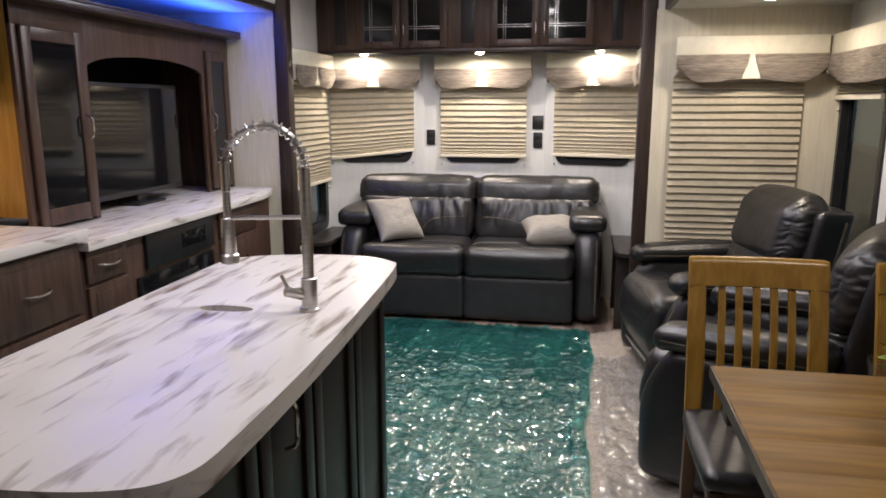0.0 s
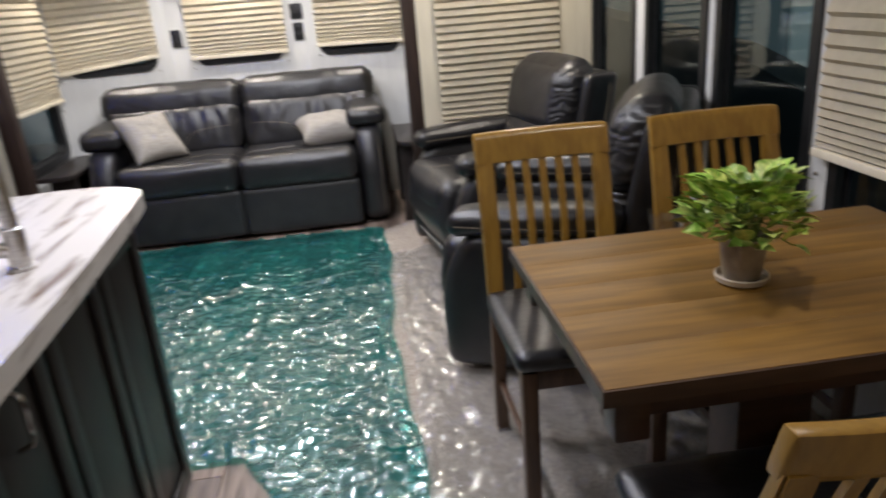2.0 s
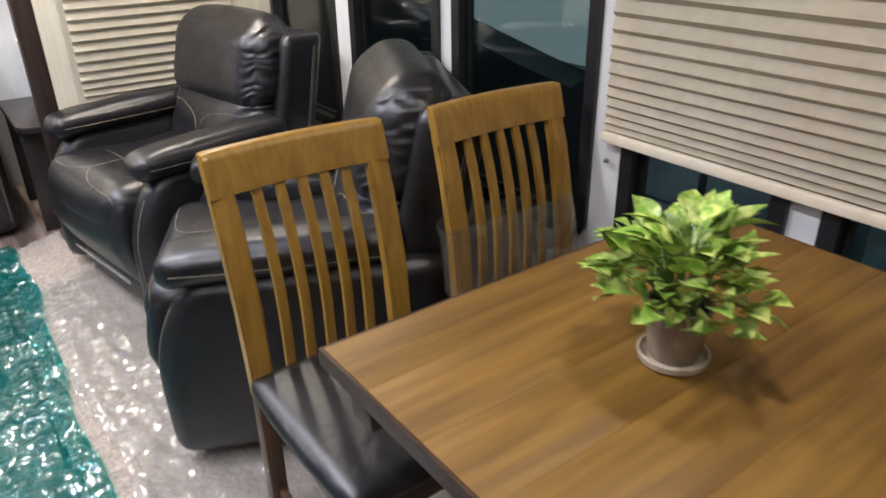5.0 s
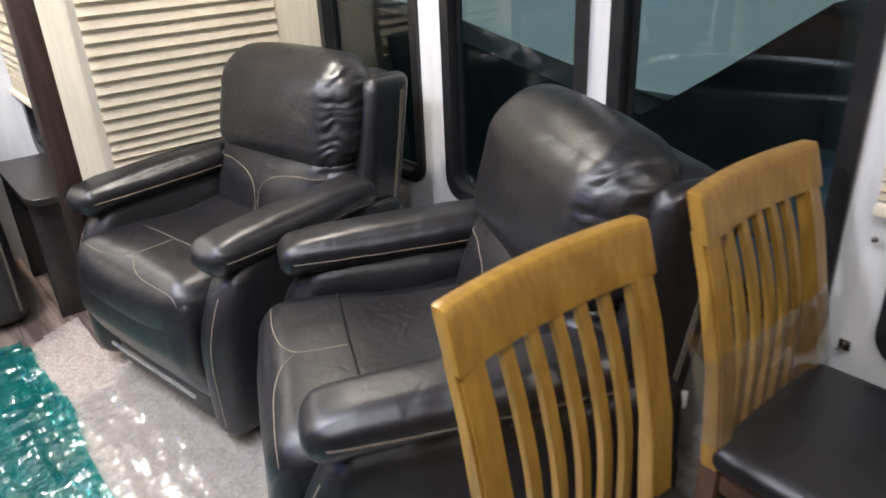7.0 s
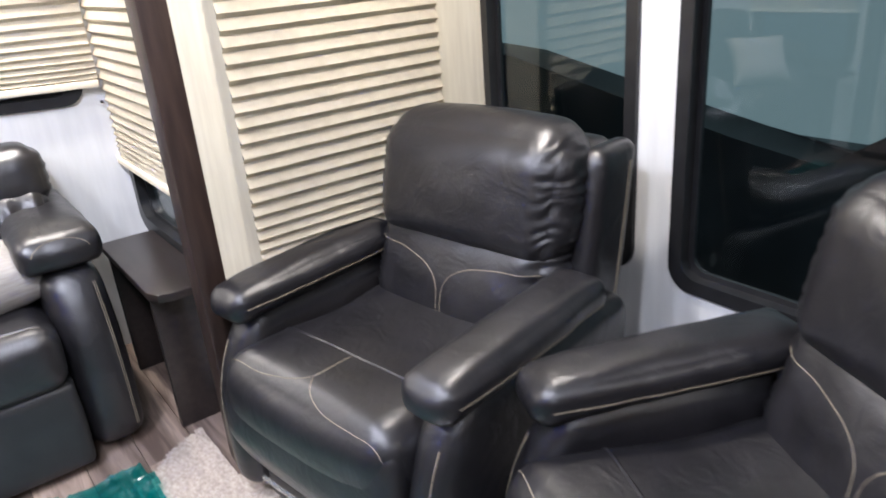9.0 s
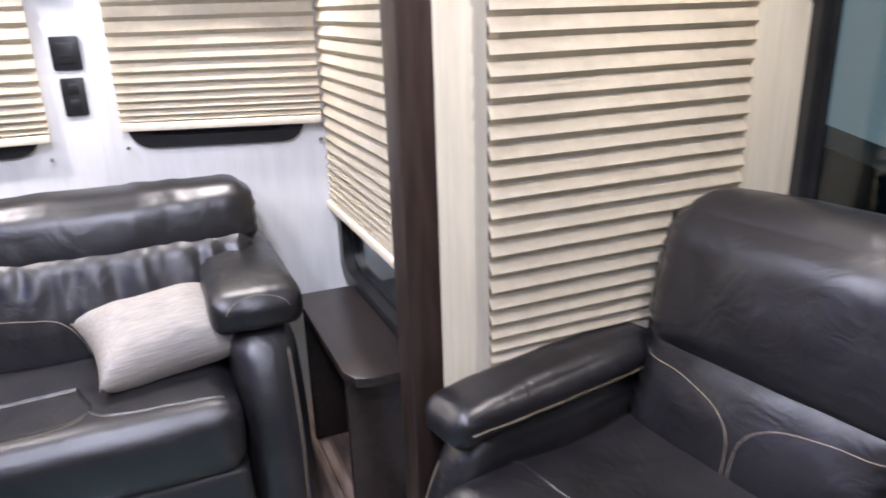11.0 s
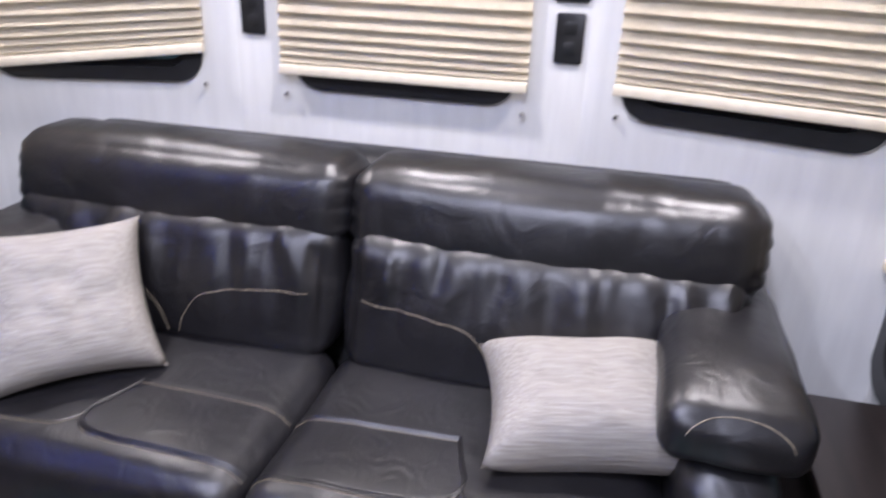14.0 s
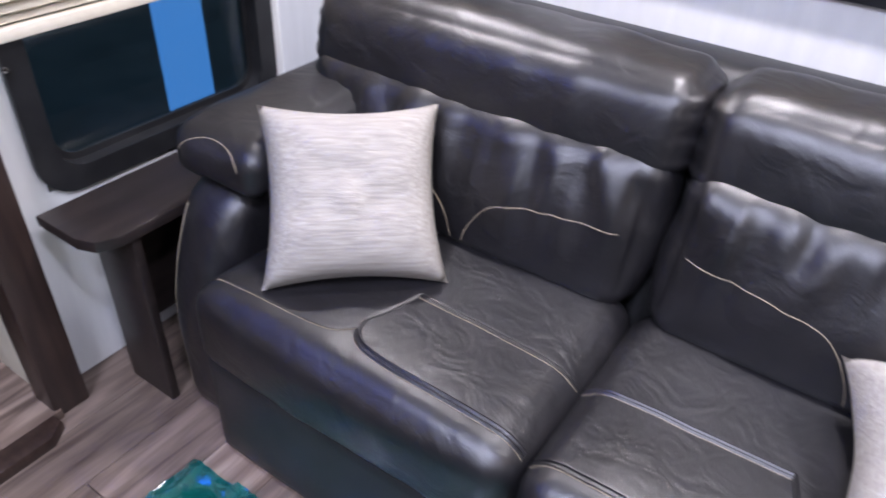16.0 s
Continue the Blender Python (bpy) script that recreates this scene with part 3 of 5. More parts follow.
# ---- valances ----
def valance(w, z_low, z_top, m, depth=0.085, label="ivory box valance with taupe woven lower swag"):
    ob = thing("window_valance", label, "valance", "window valances", m)
    h = z_top - z_low
    mid = z_top - 0.42 * h
    part("board", box(-w / 2, -depth, mid - 0.01, w / 2, -0.002, z_top, 0.006), IVORY, ob, "ivory padded board")
    for s in (-1, 1):
        # hanging swag, gathered lower outer corner cut away
        bm = bmesh.new()
        cols, rws = 22, 10
        grid = []
        for j in range(rws + 1):
            line = []
            for i in range(cols + 1):
                u = i / cols
                f = j / rws
                x = s * (0.012 + f * 0.035 + u * (w / 2 - 0.012 - f * 0.035))
                cut = 0.45 * max(0.0, (u - 0.72) / 0.28) ** 1.3 - 0.10 * math.sin(u * math.pi) ** 2
                z = mid - f * (mid - z_low) * (1 - cut)
                y = -depth - 0.006 - 0.012 * math.sin(f * math.pi) - 0.006 * noise.noise(Vector((u * 5, f * 9, s * 3 + w)))
                line.append(bm.verts.new((x, y, z)))
            grid.append(line)
        for a, b in zip(grid, grid[1:]):
            for i in range(cols):
                bm.faces.new((a[i], a[i + 1], b[i + 1], b[i]))
        bmesh.ops.solidify(bm, geom=bm.faces[:], thickness=0.006)
        part("swag", bm, SWAG, ob, "taupe woven swag", 60)
        part("return_side", box(s * w / 2 - 0.006, -depth, z_low + 0.03, s * w / 2 + 0.006, -0.002, mid, 0.003), SWAG, ob, "taupe fabric return")
    part("triangle_insert", prism([(-0.05, z_low + 0.005), (0.05, z_low + 0.005), (0.0, mid)], depth + 0.001, depth + 0.008, 0.0, None, pose(0, 0, 0, 90, 0, 0)),
         IVORY, ob, "ivory triangular insert")
    part("back_board", box(-w / 2 + 0.01, -depth + 0.004, mid - 0.03, w / 2 - 0.01, -depth + 0.012, mid, 0.0), IVORY, ob)
    return ob


valance(0.70, 1.515, 1.735, pose(0, -0.012, 0))
valance(0.68, 1.515, 1.735, pose((FOLD + SIDE) / 2 + 0.01, -0.117, 0, 0, 0, -FACET_ANGLE))
valance(0.68, 1.515, 1.735, pose(-(FOLD + SIDE) / 2 - 0.01, -0.117, 0, 0, 0, FACET_ANGLE))
valance(0.80, 1.515, 1.735, pose(SIDE - 0.01, -0.64, 0, 0, 0, -90))
valance(0.72, 1.515, 1.735, pose(-SIDE + 0.01, -0.63, 0, 0, 0, 90))
valance(0.735, 1.515, 1.735, pose(1.565, R_END - 0.01, 0))
valance(2.05, 1.50, 1.735, pose(R_OUT - 0.01, -2.28, 0, 0, 0, -90), 0.09, "long ivory and taupe valance over the slide-out windows")
valance(1.30, 1.50, 1.735, pose(R_OUT - 0.01, -4.0, 0, 0, 0, -90), 0.09, "long ivory and taupe valance over the dinette windows")


# ---- switches and outlets on the rear wall ----
def wall_plate(x, z, w, h, detail):
    ob = thing("wall_outlet" if not detail else "wall_control", "black plastic wall plate on the white rear wall", "wall plate", "", pose(x, 0, z))
    part("plate", prism(rounded(w, h, 0.006, 3), 0.0005, 0.008, 0.002, None, pose(0, 0, 0, 90, 0, 0)), BLACK, ob)
    if detail:
        part("recess", prism(rounded(w * 0.62, h * 0.62, 0.004, 3), 0.008, 0.0105, 0.001, None, pose(0, 0, 0, 90, 0, 0)), BLACK, ob)
        for i in (-1, 0, 1):
            part("button", box(i * 0.013 - 0.004, -0.0125, -0.012, i * 0.013 + 0.004, -0.0105, -0.004, 0.0008), BLACK, ob)
    else:
        for s in (-1, 1):
            part("socket", prism(rounded(w * 0.48, h * 0.27, 0.008, 4), 0.008, 0.009, 0.001, None, pose(0, 0, s * h * 0.2, 90, 0, 0)), BLACK, ob)
    return ob


wall_plate(-0.397, 1.150, 0.066, 0.112, False)
wall_plate(0.404, 1.133, 0.066, 0.114, False)
wall_plate(0.402, 1.262, 0.080, 0.098, True)


# ---- lamps ----
def dome_lamp(x, y, z, r, material, name="ceiling_light", label="round ceiling light with a glowing diffuser"):
    ob = thing(name, label, "ceiling light", "ceiling lights", pose(x, y, z))
    part("rim", lathe([(r * 1.3, 0.0), (r * 1.3, -0.006), (r * 1.12, -0.016), (r, -0.014), (r, 0.0)], 28, None, None, False), CHROME, ob)
    part("diffuser", lathe([(r, -0.010), (r * 0.9, -0.020), (r * 0.6, -0.027), (0.004, -0.030)], 28), material, ob, "glowing white diffuser")
    return ob


for x, y, _ in MAIN_LAMPS:
    dome_lamp(x, y, CEIL, 0.06, LAMP_ON)
for x, y, _ in SLIDE_LAMPS:
    dome_lamp(x, y, SLIDE_CEIL, 0.065, LAMP_ON)
for x, y in PUCKS:
    dome_lamp(x, y, 1.757, 0.032, PUCK_ON, "puck_light", "small round puck light under the overhead cabinet")


# ---- overhead cabinet on the rear wall ----
cab = thing("overhead_cabinet", "dark walnut overhead cabinet with four leaded glass doors", "cabinet")
CAB_Y = -0.345
part("body", box(-1.145, CAB_Y + 0.02, 1.757, 1.145, -0.001, 2.295, 0.004), CABINET, cab)
part("face_frame", box(-1.145, CAB_Y, 1.752, 1.145, CAB_Y + 0.018, 2.295, 0.003), CABINET, cab)
part("light_rail", box(-1.145, CAB_Y - 0.006, 1.742, 1.145, CAB_Y + 0.012, 1.768, 0.004), TRIM, cab, "dark lower rail")
for a, b in ((-1.01, -0.93), (-0.115, -0.022), (0.893, 0.965)):
    part("inset_panel", box(a, CAB_Y - 0.004, 1.80, b, CAB_Y + 0.002, 2.29, 0.002), PANEL_DARK, cab, "dark stained inset strip")
for a, b, hand in ((-0.845, -0.540, 1), (-0.528, -0.205, -1), (0.086, 0.418, 1), (0.430, 0.773, -1)):
    door = part("door", box(a, CAB_Y - 0.020, 1.775, a + 0.05, CAB_Y - 0.002, 2.28, 0.004), CABINET, cab, "walnut framed glass door")
    part("stile", box(b - 0.05, CAB_Y - 0.020, 1.775, b, CAB_Y - 0.002, 2.28, 0.004), CABINET, door)
    part("rail", box(a + 0.05, CAB_Y - 0.019, 1.775, b - 0.05, CAB_Y - 0.002, 1.822, 0.004), CABINET, door)
    part("rail", box(a + 0.05, CAB_Y - 0.019, 2.233, b - 0.05, CAB_Y - 0.002, 2.28, 0.004), CABINET, door)
    part("glass", box(a + 0.05, CAB_Y - 0.010, 1.822, b - 0.05, CAB_Y - 0.004, 2.233, 0), BLACK_GLOSS, door, "dark reflecting glass", 0)
    for i in (0.09, 0.105):
        part("lead_strip", box(a + i, CAB_Y - 0.013, 1.822, a + i + 0.003, CAB_Y - 0.010, 2.233, 0), CHROME, door, "", 0)
        part("lead_strip", box(a + 0.05, CAB_Y - 0.013, 1.78 + i + 0.03, b - 0.05, CAB_Y - 0.010, 1.783 + i + 0.03, 0), CHROME, door, "", 0)
    hx = b - 0.022 if hand > 0 else a + 0.022
    part("handle", tube(curve_through([(hx, CAB_Y - 0.018, 1.835), (hx, CAB_Y - 0.045, 1.86), (hx, CAB_Y - 0.048, 1.89), (hx, CAB_Y - 0.045, 1.92), (hx, CAB_Y - 0.018, 1.945)], 5),
                        0.005, 8), CHROME, door, "curved nickel handle")


# ---- hall outside the windows ----
structure("ground", box(-14, -16, -1.05, 14, 10, -1.0, 0), HALL_FLOOR, "grey concrete floor of the hall outside", 0)
# Both backdrops glow by themselves; no hall lamps are built.
structure("backdrop_right", box(9.0, -16, -1.0, 9.05, 8, 5, 0), HALL_GLOW, "pale teal glowing backdrop standing in for the lit far hall wall", 0)
structure("backdrop_left", box(-9.05, -16, -1.0, -9.0, 8, 5, 0), HALL_DIM_GLOW, "dimly glowing backdrop standing in for the far hall wall", 0)
van = thing("parked_trailer", "dark trailer parked in the hall outside the windows", "trailer")
part("body", prism([(-2.50, -1.0), (4.5, -1.0), (4.5, 1.0), (0.36, 0.74), (-0.42, 0.59), (-1.18, 0.45), (-1.60, 0.37), (-2.42, 0.97), (-2.47, 0.93)], 3.6, 3.9, 0.02, None,
                   Matrix(((0, 0, 1, 0), (1, 0, 0, 0), (0, 1, 0, 0), (0, 0, 0, 1)))), HALL_DARK, van)
crates = thing("crate_stack", "blue-grey storage crates stacked outside the window", "crate", "", pose(3.3, -2.9, -1.0))
for i in range(6):
    part("crate", box(-0.25, -0.42, 0.24 * i, 0.25, 0.02, 0.24 * i + 0.225, 0.012), CRATE, crates)
    part("crate", box(-0.25, 0.05, 0.24 * i, 0.25, 0.45, 0.24 * i + 0.225, 0.012), CRATE, crates)
# Added panel for an unidentified blue stripe; the light is its own glow.
strip = thing("blue_door_strip", "glowing blue panel added outside as a light blue upright stripe", "door", "", pose(-3.4, 1.09, 0))
part("panel", box(-0.03, -0.15, -1.0, 0.03, 0.17, 2.4, 0.01), BLUE_STRIPE_GLOW, strip)


# ---- upholstered seats ----
def settle(ob, base):
    """Sets a thing's origin to base while its parts, built in world places, stay."""
    ob.location = base
    for c in ob.children:
        c.matrix_parent_inverse = Matrix.Translation(-Vector(base))
    return ob


def thread(name, surfaces, pts, way, parent, r=0.0011, double=0.0, steps=10, welt=False):
    """A raised beige seam stitched onto upholstery."""
    line = on_surface(surfaces, curve_through(pts, steps), way, 0.0004)
    if len(line) < 3:
        return
    bm = tube(line, r, 5)
    if double:
        off = Vector(double)
        tube(on_surface(surfaces, [Vector(p) + off for p in curve_through(pts, steps)], way, 0.0004), r, 5, bm)
    part(name, bm, LEATHER if welt else THREAD, parent, "raised leather welt" if welt else "beige contrast stitching", 60)


def wrinkle(amp, fx, fz, seed, top=None):
    """Leather folds that run mainly up and down, strongest towards the height top."""
    def go(co, nor):
        a = noise.noise(Vector((co.x * fx + 0.8 * noise.noise(Vector((co.x * 4, co.z * 5, seed))), co.z * fz, seed)))
        b = noise.noise(Vector((co.x * fx * 2.3, co.z * fz * 2.1, seed + 5)))
        k = 1.0 if top is None else max(0.0, min(1.0, (co.z - top[0]) / (top[1] - top[0])))
        return co + nor * amp * (a + 0.45 * b) * k
    return go


sofa = thing("sofa", "black-brown leather two-seat sofa with beige stitching against the rear wall", "sofa", "", pose(0, -0.52, 0))
part("base", box(-0.70, -0.36, 0.03, 0.70, 0.33, 0.30, 0.01), LEATHER_DULL, sofa)
part("back_shell", soft((1.66, 0.14, 0.56), 0.04, (20, 6, 10), 0.0, lambda c, n: Vector((c.x, c.y + 0.20 * (c.z + 0.28) / 0.56, c.z)), None, pose(0, 0.20, 0.58)),
     LEATHER_DULL, sofa)
for s in (-1, 1):
    w1 = wrinkle(0.004, 9, 6, 3.1 + s)

    def seat_shape(c, n, w1=w1):
        c = w1(c, n)
        dip = -0.012 * math.exp(-((c.y - 0.02) / 0.16) ** 2) * (1 if c.z > 0 else 0)
        return Vector((c.x, c.y, c.z + dip))

    seat_bm = soft((0.692, 0.50, 0.195), 0.052, (26, 22, 10), 0.012, seat_shape, None, pose(s * 0.349, -0.165, 0.395))
    seat_copy = seat_bm.copy()
    seat = part("seat_cushion", seat_bm, LEATHER, sofa, "", 80)
    for pts, dbl in (([(s * 0.005, -0.17, 0), (s * 0.16, -0.172, 0), (s * 0.33, -0.17, 0)], (0, 0.007, 0)),
                     ([(s * 0.33, -0.17, 0), (s * 0.35, -0.24, 0), (s * 0.365, -0.29, 0), (s * 0.34, -0.335, 0), (s * 0.26, -0.35, 0), (s * 0.12, -0.352, 0), (s * 0.008, -0.352, 0)], (0, 0.009, 0)),
                     ([(s * 0.36, -0.30, 0), (s * 0.40, -0.335, 0), (s * 0.48, -0.345, 0), (s * 0.58, -0.35, 0), (s * 0.66, -0.355, 0)], 0)):
        thread("seam", [seat_copy], [(x, y, 0.5) for x, y, _ in pts], (0, 0, -1), seat, 0.0034, dbl, 10, True)
        thread("seam", [seat_copy], [(x, y - 0.004, 0.5) for x, y, _ in pts], (0, 0, -1), seat, 0.0008)
    seat_copy.free()
    part("front_panel", soft((0.692, 0.07, 0.28), 0.02, (20, 6, 12), 0.008, wrinkle(0.002, 5, 5, s), None, pose(s * 0.349, -0.362, 0.165)), LEATHER_DULL, sofa,
         "plain leather front panel", 80)
    fold = wrinkle(0.016, 19, 5.0, 7.7 + s, (-0.09, 0.06))

    def low_shape(c, n, fold=fold):
        if n.y < 0.2:
            c = c.lerp(fold(c, n), max(0.0, min(1.0, (0.155 - c.z) / 0.05)))
        return Vector((c.x, c.y + 0.26 * (c.z + 0.15), c.z))

    low_bm = soft((0.80, 0.17, 0.31), 0.05, (76, 8, 34), 0.028, low_shape, None, pose(s * 0.425, 0.095, 0.615))
    low_copy = low_bm.copy()
    low = part("back_cushion", low_bm, LEATHER, sofa, "wrinkled lower back cushion", 80)
    for pts in ([(0.06, 0.628), (0.2, 0.622), (0.30, 0.602), (0.345, 0.55), (0.36, 0.505)], [(0.385, 0.505), (0.41, 0.56), (0.47, 0.605), (0.60, 0.625), (0.76, 0.635)]):
        thread("seam", [low_copy], [(s * x, 0, z) for x, z in pts], (0, 1, 0), low)
    low_copy.free()
    hw = wrinkle(0.0045, 12, 7, 1.7 * s)

    def head_shape(c, n, hw=hw):
        c = hw(c, n)
        end = max(0.0, abs(c.x) / 0.41 - 0.90) / 0.10
        c += n * -0.002 * end * (1 + math.sin(c.z * 170))
        return Vector((c.x, c.y + 0.22 * c.z, c.z))

    part("headrest", soft((0.845, 0.20, 0.192), 0.054, (64, 12, 18), 0.014, head_shape, None, pose(s * 0.426, 0.212, 0.793)), LEATHER, sofa, "padded head roll", 80)

    # arm: a tall rounded body with a padded cap drooping over its front
    def arm_shape(c, n):
        f = max(0.0, (c.z + 0.05) / 0.33)
        y = c.y + (0.10 * f * f if c.y < 0 else 0.0)
        return Vector((c.x, y, c.z))

    arm_bm = soft((0.165, 0.70, 0.575), 0.06, (8, 20, 18), 0.010, arm_shape, None, pose(s * 0.785, 0.0, 0.305))
    arm_copy = arm_bm.copy()
    arm = part("arm", arm_bm, LEATHER, sofa, "", 80)
    thread("seam", [arm_copy], [(s * 0.835, 0, z) for z in np.linspace(0.07, 0.54, 8)], (0, 1, 0), arm, 0.0010, (s * 0.006, 0, 0))
    arm_copy.free()

    def cap_shape(c, n, s=s):
        c = c + n * 0.004 * noise.noise(Vector((c.x * 20, c.y * 14, s)))
        f = max(0.0, (-c.y - 0.15) / 0.16)
        return Vector((c.x * (1 + 0.10 * f), c.y, c.z - 0.020 * f * f - (0.05 if c.z < 0 else 0) * (1 - f) * 0.3))

    cap_bm = soft((0.215, 0.64, 0.100), 0.034, (14, 24, 10), 0.010, cap_shape, None, pose(s * 0.778, 0.075, 0.655))
    cap_copy = cap_bm.copy()
    cap = part("arm_cap", cap_bm, LEATHER, arm, "padded arm cap", 80)
    thread("seam", [cap_copy], [(s * (0.778 + 0.08 * math.cos(a)), 0, 0.645 + 0.038 * math.sin(a)) for a in np.linspace(0.1, 3.0, 9)], (0, 1, 0), cap)
    cap_copy.free()
    for y in (-0.30, 0.26):
        part("foot", lathe([(0.022, 0), (0.026, 0.035)], 12, None, pose(s * 0.62, y, 0)), BLACK, sofa)


def recliner(m, label):
    ob = thing("recliner", label, "armchair", "leather recliners", m)
    part("base", box(-0.30, -0.30, 0.02, 0.30, 0.38, 0.26, 0.012), LEATHER_DULL, ob)
    part("base_skid", box(-0.28, -0.34, 0.0, 0.28, 0.36, 0.035, 0.004), BLACK, ob)
    w = wrinkle(0.003, 7, 6, 2.2)

    def seat_shape(c, n):
        c = w(c, n)
        dip = -0.022 * math.exp(-((c.y - 0.08) / 0.15) ** 2) if n.z > 0.3 else 0.0
        drop = -0.5 * max(0.0, -c.y - 0.20) ** 2 / 0.3 if n.z > -0.2 else 0.0
        return Vector((c.x, c.y, c.z + dip + drop))

    seat_bm = soft((0.60, 0.58, 0.20), 0.065, (28, 26, 10), 0.016, seat_shape, None, pose(0, -0.175, 0.395))
    seat_copy = seat_bm.copy()
    seat = part("seat_cushion", seat_bm, LEATHER, ob, "", 80)
    for pts in ([(-0.28, -0.43), (-0.16, -0.432), (-0.07, -0.42), (-0.02, -0.40), (0.0, -0.375)], [(0.0, -0.375), (0.004, -0.33), (0.004, -0.275)],
                [(0.0, -0.385), (0.03, -0.42), (0.09, -0.44), (0.18, -0.445), (0.28, -0.445)]):
        thread("seam", [seat_copy], [(x, y, 0.5) for x, y in pts], (0, 0, -1), seat, 0.0010)
    thread("seam", [seat_copy], [(-0.28, -0.265, 0.5), (0.0, -0.27, 0.5), (0.28, -0.265, 0.5)], (0, 0, -1), seat, 0.004, 0.0, 10, True)
    seat_copy.free()

    def rest_shape(c, n):
        return Vector((c.x, c.y - 0.035 * (1 - (c.z / 0.18) ** 2) + 0.05 * max(0.0, -c.z) / 0.18, c.z))

    rest_bm = soft((0.60, 0.09, 0.36), 0.035, (22, 8, 16), 0.010, rest_shape, None, pose(0, -0.395, 0.285))
    rest = part("footrest", rest_bm, LEATHER, ob, "padded folded-in footrest", 80)
    part("footrest_flap", soft((0.56, 0.05, 0.10), 0.018, (14, 6, 6), 0.003, None, None, pose(0, -0.375, 0.085)), LEATHER_DULL, ob, "lower footrest flap", 80)
    part("film_strip", box(-0.22, -0.445, 0.138, 0.26, -0.436, 0.150, 0.003), CLEAR_FILM, ob, "glossy strip of plastic wrap")
    hw = wrinkle(0.007, 9, 7, 5.0)

    def low_shape(c, n):
        c = hw(c, n)
        end = max(0.0, abs(c.x) / 0.29 - 0.80) / 0.20
        c = c + n * -0.005 * end * (1 + math.sin(c.z * 190))
        return Vector((c.x, c.y + 0.34 * c.z, c.z))

    low_bm = soft((0.58, 0.19, 0.29), 0.075, (30, 10, 40), 0.030, low_shape, None, pose(0, 0.165, 0.568))
    low_copy = low_bm.copy()
    low = part("back_cushion", low_bm, LEATHER, ob, "lower back cushion", 80)
    for pts in ([(-0.27, 0.625), (-0.16, 0.625), (-0.06, 0.605), (-0.012, 0.56), (-0.006, 0.47)], [(0.27, 0.625), (0.16, 0.625), (0.06, 0.605), (0.014, 0.56), (0.008, 0.47)]):
        thread("seam", [low_copy], [(x, 0, z) for x, z in pts], (0, 1, 0), low, 0.0010)
    low_copy.free()

    def head_shape(c, n):
        end = min(1.0, max(0.0, abs(c.x) / 0.31 - 0.78) / 0.10) * (0.35 + 0.65 * abs(noise.noise(c * 17)) * 2)
        c = c + n * (-0.0042 * end * (1 + math.sin(c.z * 190 + 9 * noise.noise(c * 15))) + 0.002 * noise.noise(c * 11))
        return Vector((c.x, c.y + 0.24 * c.z, c.z))

    part("headrest", soft((0.62, 0.21, 0.34), 0.095, (44, 14, 64), 0.018, head_shape, None, pose(0, 0.220, 0.792)), LEATHER, ob, "plump gathered head cushion", 80)
    shell_bm = soft((0.62, 0.12, 0.60), 0.05, (20, 8, 20), 0.0, lambda c, n: Vector((c.x, c.y + 0.20 * c.z, c.z)), None, pose(0, 0.30, 0.61))
    shell_copy = shell_bm.copy()
    shell = part("back_shell", shell_bm, LEATHER, ob, "upright back with side wings", 80)
    shell_copy.free()
    for s in (-1, 1):
        wing_bm = soft((0.075, 0.17, 0.47), 0.032, (8, 10, 18), 0.004, lambda c, n: Vector((c.x, c.y + 0.20 * c.z, c.z)), None, pose(s * 0.325, 0.285, 0.67))
        wing_copy = wing_bm.copy()
        wing = part("wing", wing_bm, LEATHER, ob, "stitched side wing", 80)
        thread("seam", [wing_copy], [(0, 0.33 + 0.20 * (z - 0.67), z) for z in np.linspace(0.48, 0.86, 8)], (-s, 0, 0), wing, 0.0013, (0, -0.008, 0))
        wing_copy.free()

        def arm_shape(c, n):
            f = max(0.0, (c.z + 0.02) / 0.26)
            return Vector((c.x, c.y + (0.09 * f * f if c.y < 0 else 0.0), c.z))

        arm_bm = soft((0.115, 0.74, 0.51), 0.05, (8, 20, 18), 0.008, arm_shape, None, pose(s * 0.352, -0.06, 0.29))
        arm_copy = arm_bm.copy()
        arm = part("arm", arm_bm, LEATHER, ob, "", 80)
        thread("seam", [arm_copy], [(s * 0.375, 0, z) for z in np.linspace(0.09, 0.47, 8)], (0, 1, 0), arm, 0.0013)
        arm_copy.free()

        def pad_shape(c, n, s=s):
            f = max(0.0, (-c.y - 0.17) / 0.16)
            c = c + n * 0.003 * noise.noise(Vector((c.x * 22, c.y * 15, s)))
            return Vector((c.x, c.y, c.z - 0.018 * f * f))

        pad_bm = soft((0.142, 0.57, 0.088), 0.036, (12, 22, 10), 0.008, pad_shape, None, pose(s * 0.350, -0.105, 0.588, 2, 0, 0))
        pad_copy = pad_bm.copy()
        pad = part("arm_pad", pad_bm, LEATHER, arm, "long padded armrest", 80)
        for u in (-1, 1):
            thread("seam", [pad_copy], [(s * 0.350, y, 0.575) for y in np.linspace(-0.36, 0.15, 10)], (-u, 0, 0), pad, 0.0011)
        pad_copy.free()
    part("label_tag", box(0.350, 0.318, 0.445, 0.354, 0.338, 0.485, 0.001, None), WHITE_TAG, ob, "small white label tag")
    for s in (-1, 1):
        part("foot", lathe([(0.02, 0.0), (0.022, 0.03)], 10, None, pose(s * 0.3, 0.33, 0)), BLACK, ob)
    return ob


rec = recliner(pose(1.468, -1.632, 0.012, 0, 0, -80), "black-brown leather recliner with plump headrest on the beige carpet")
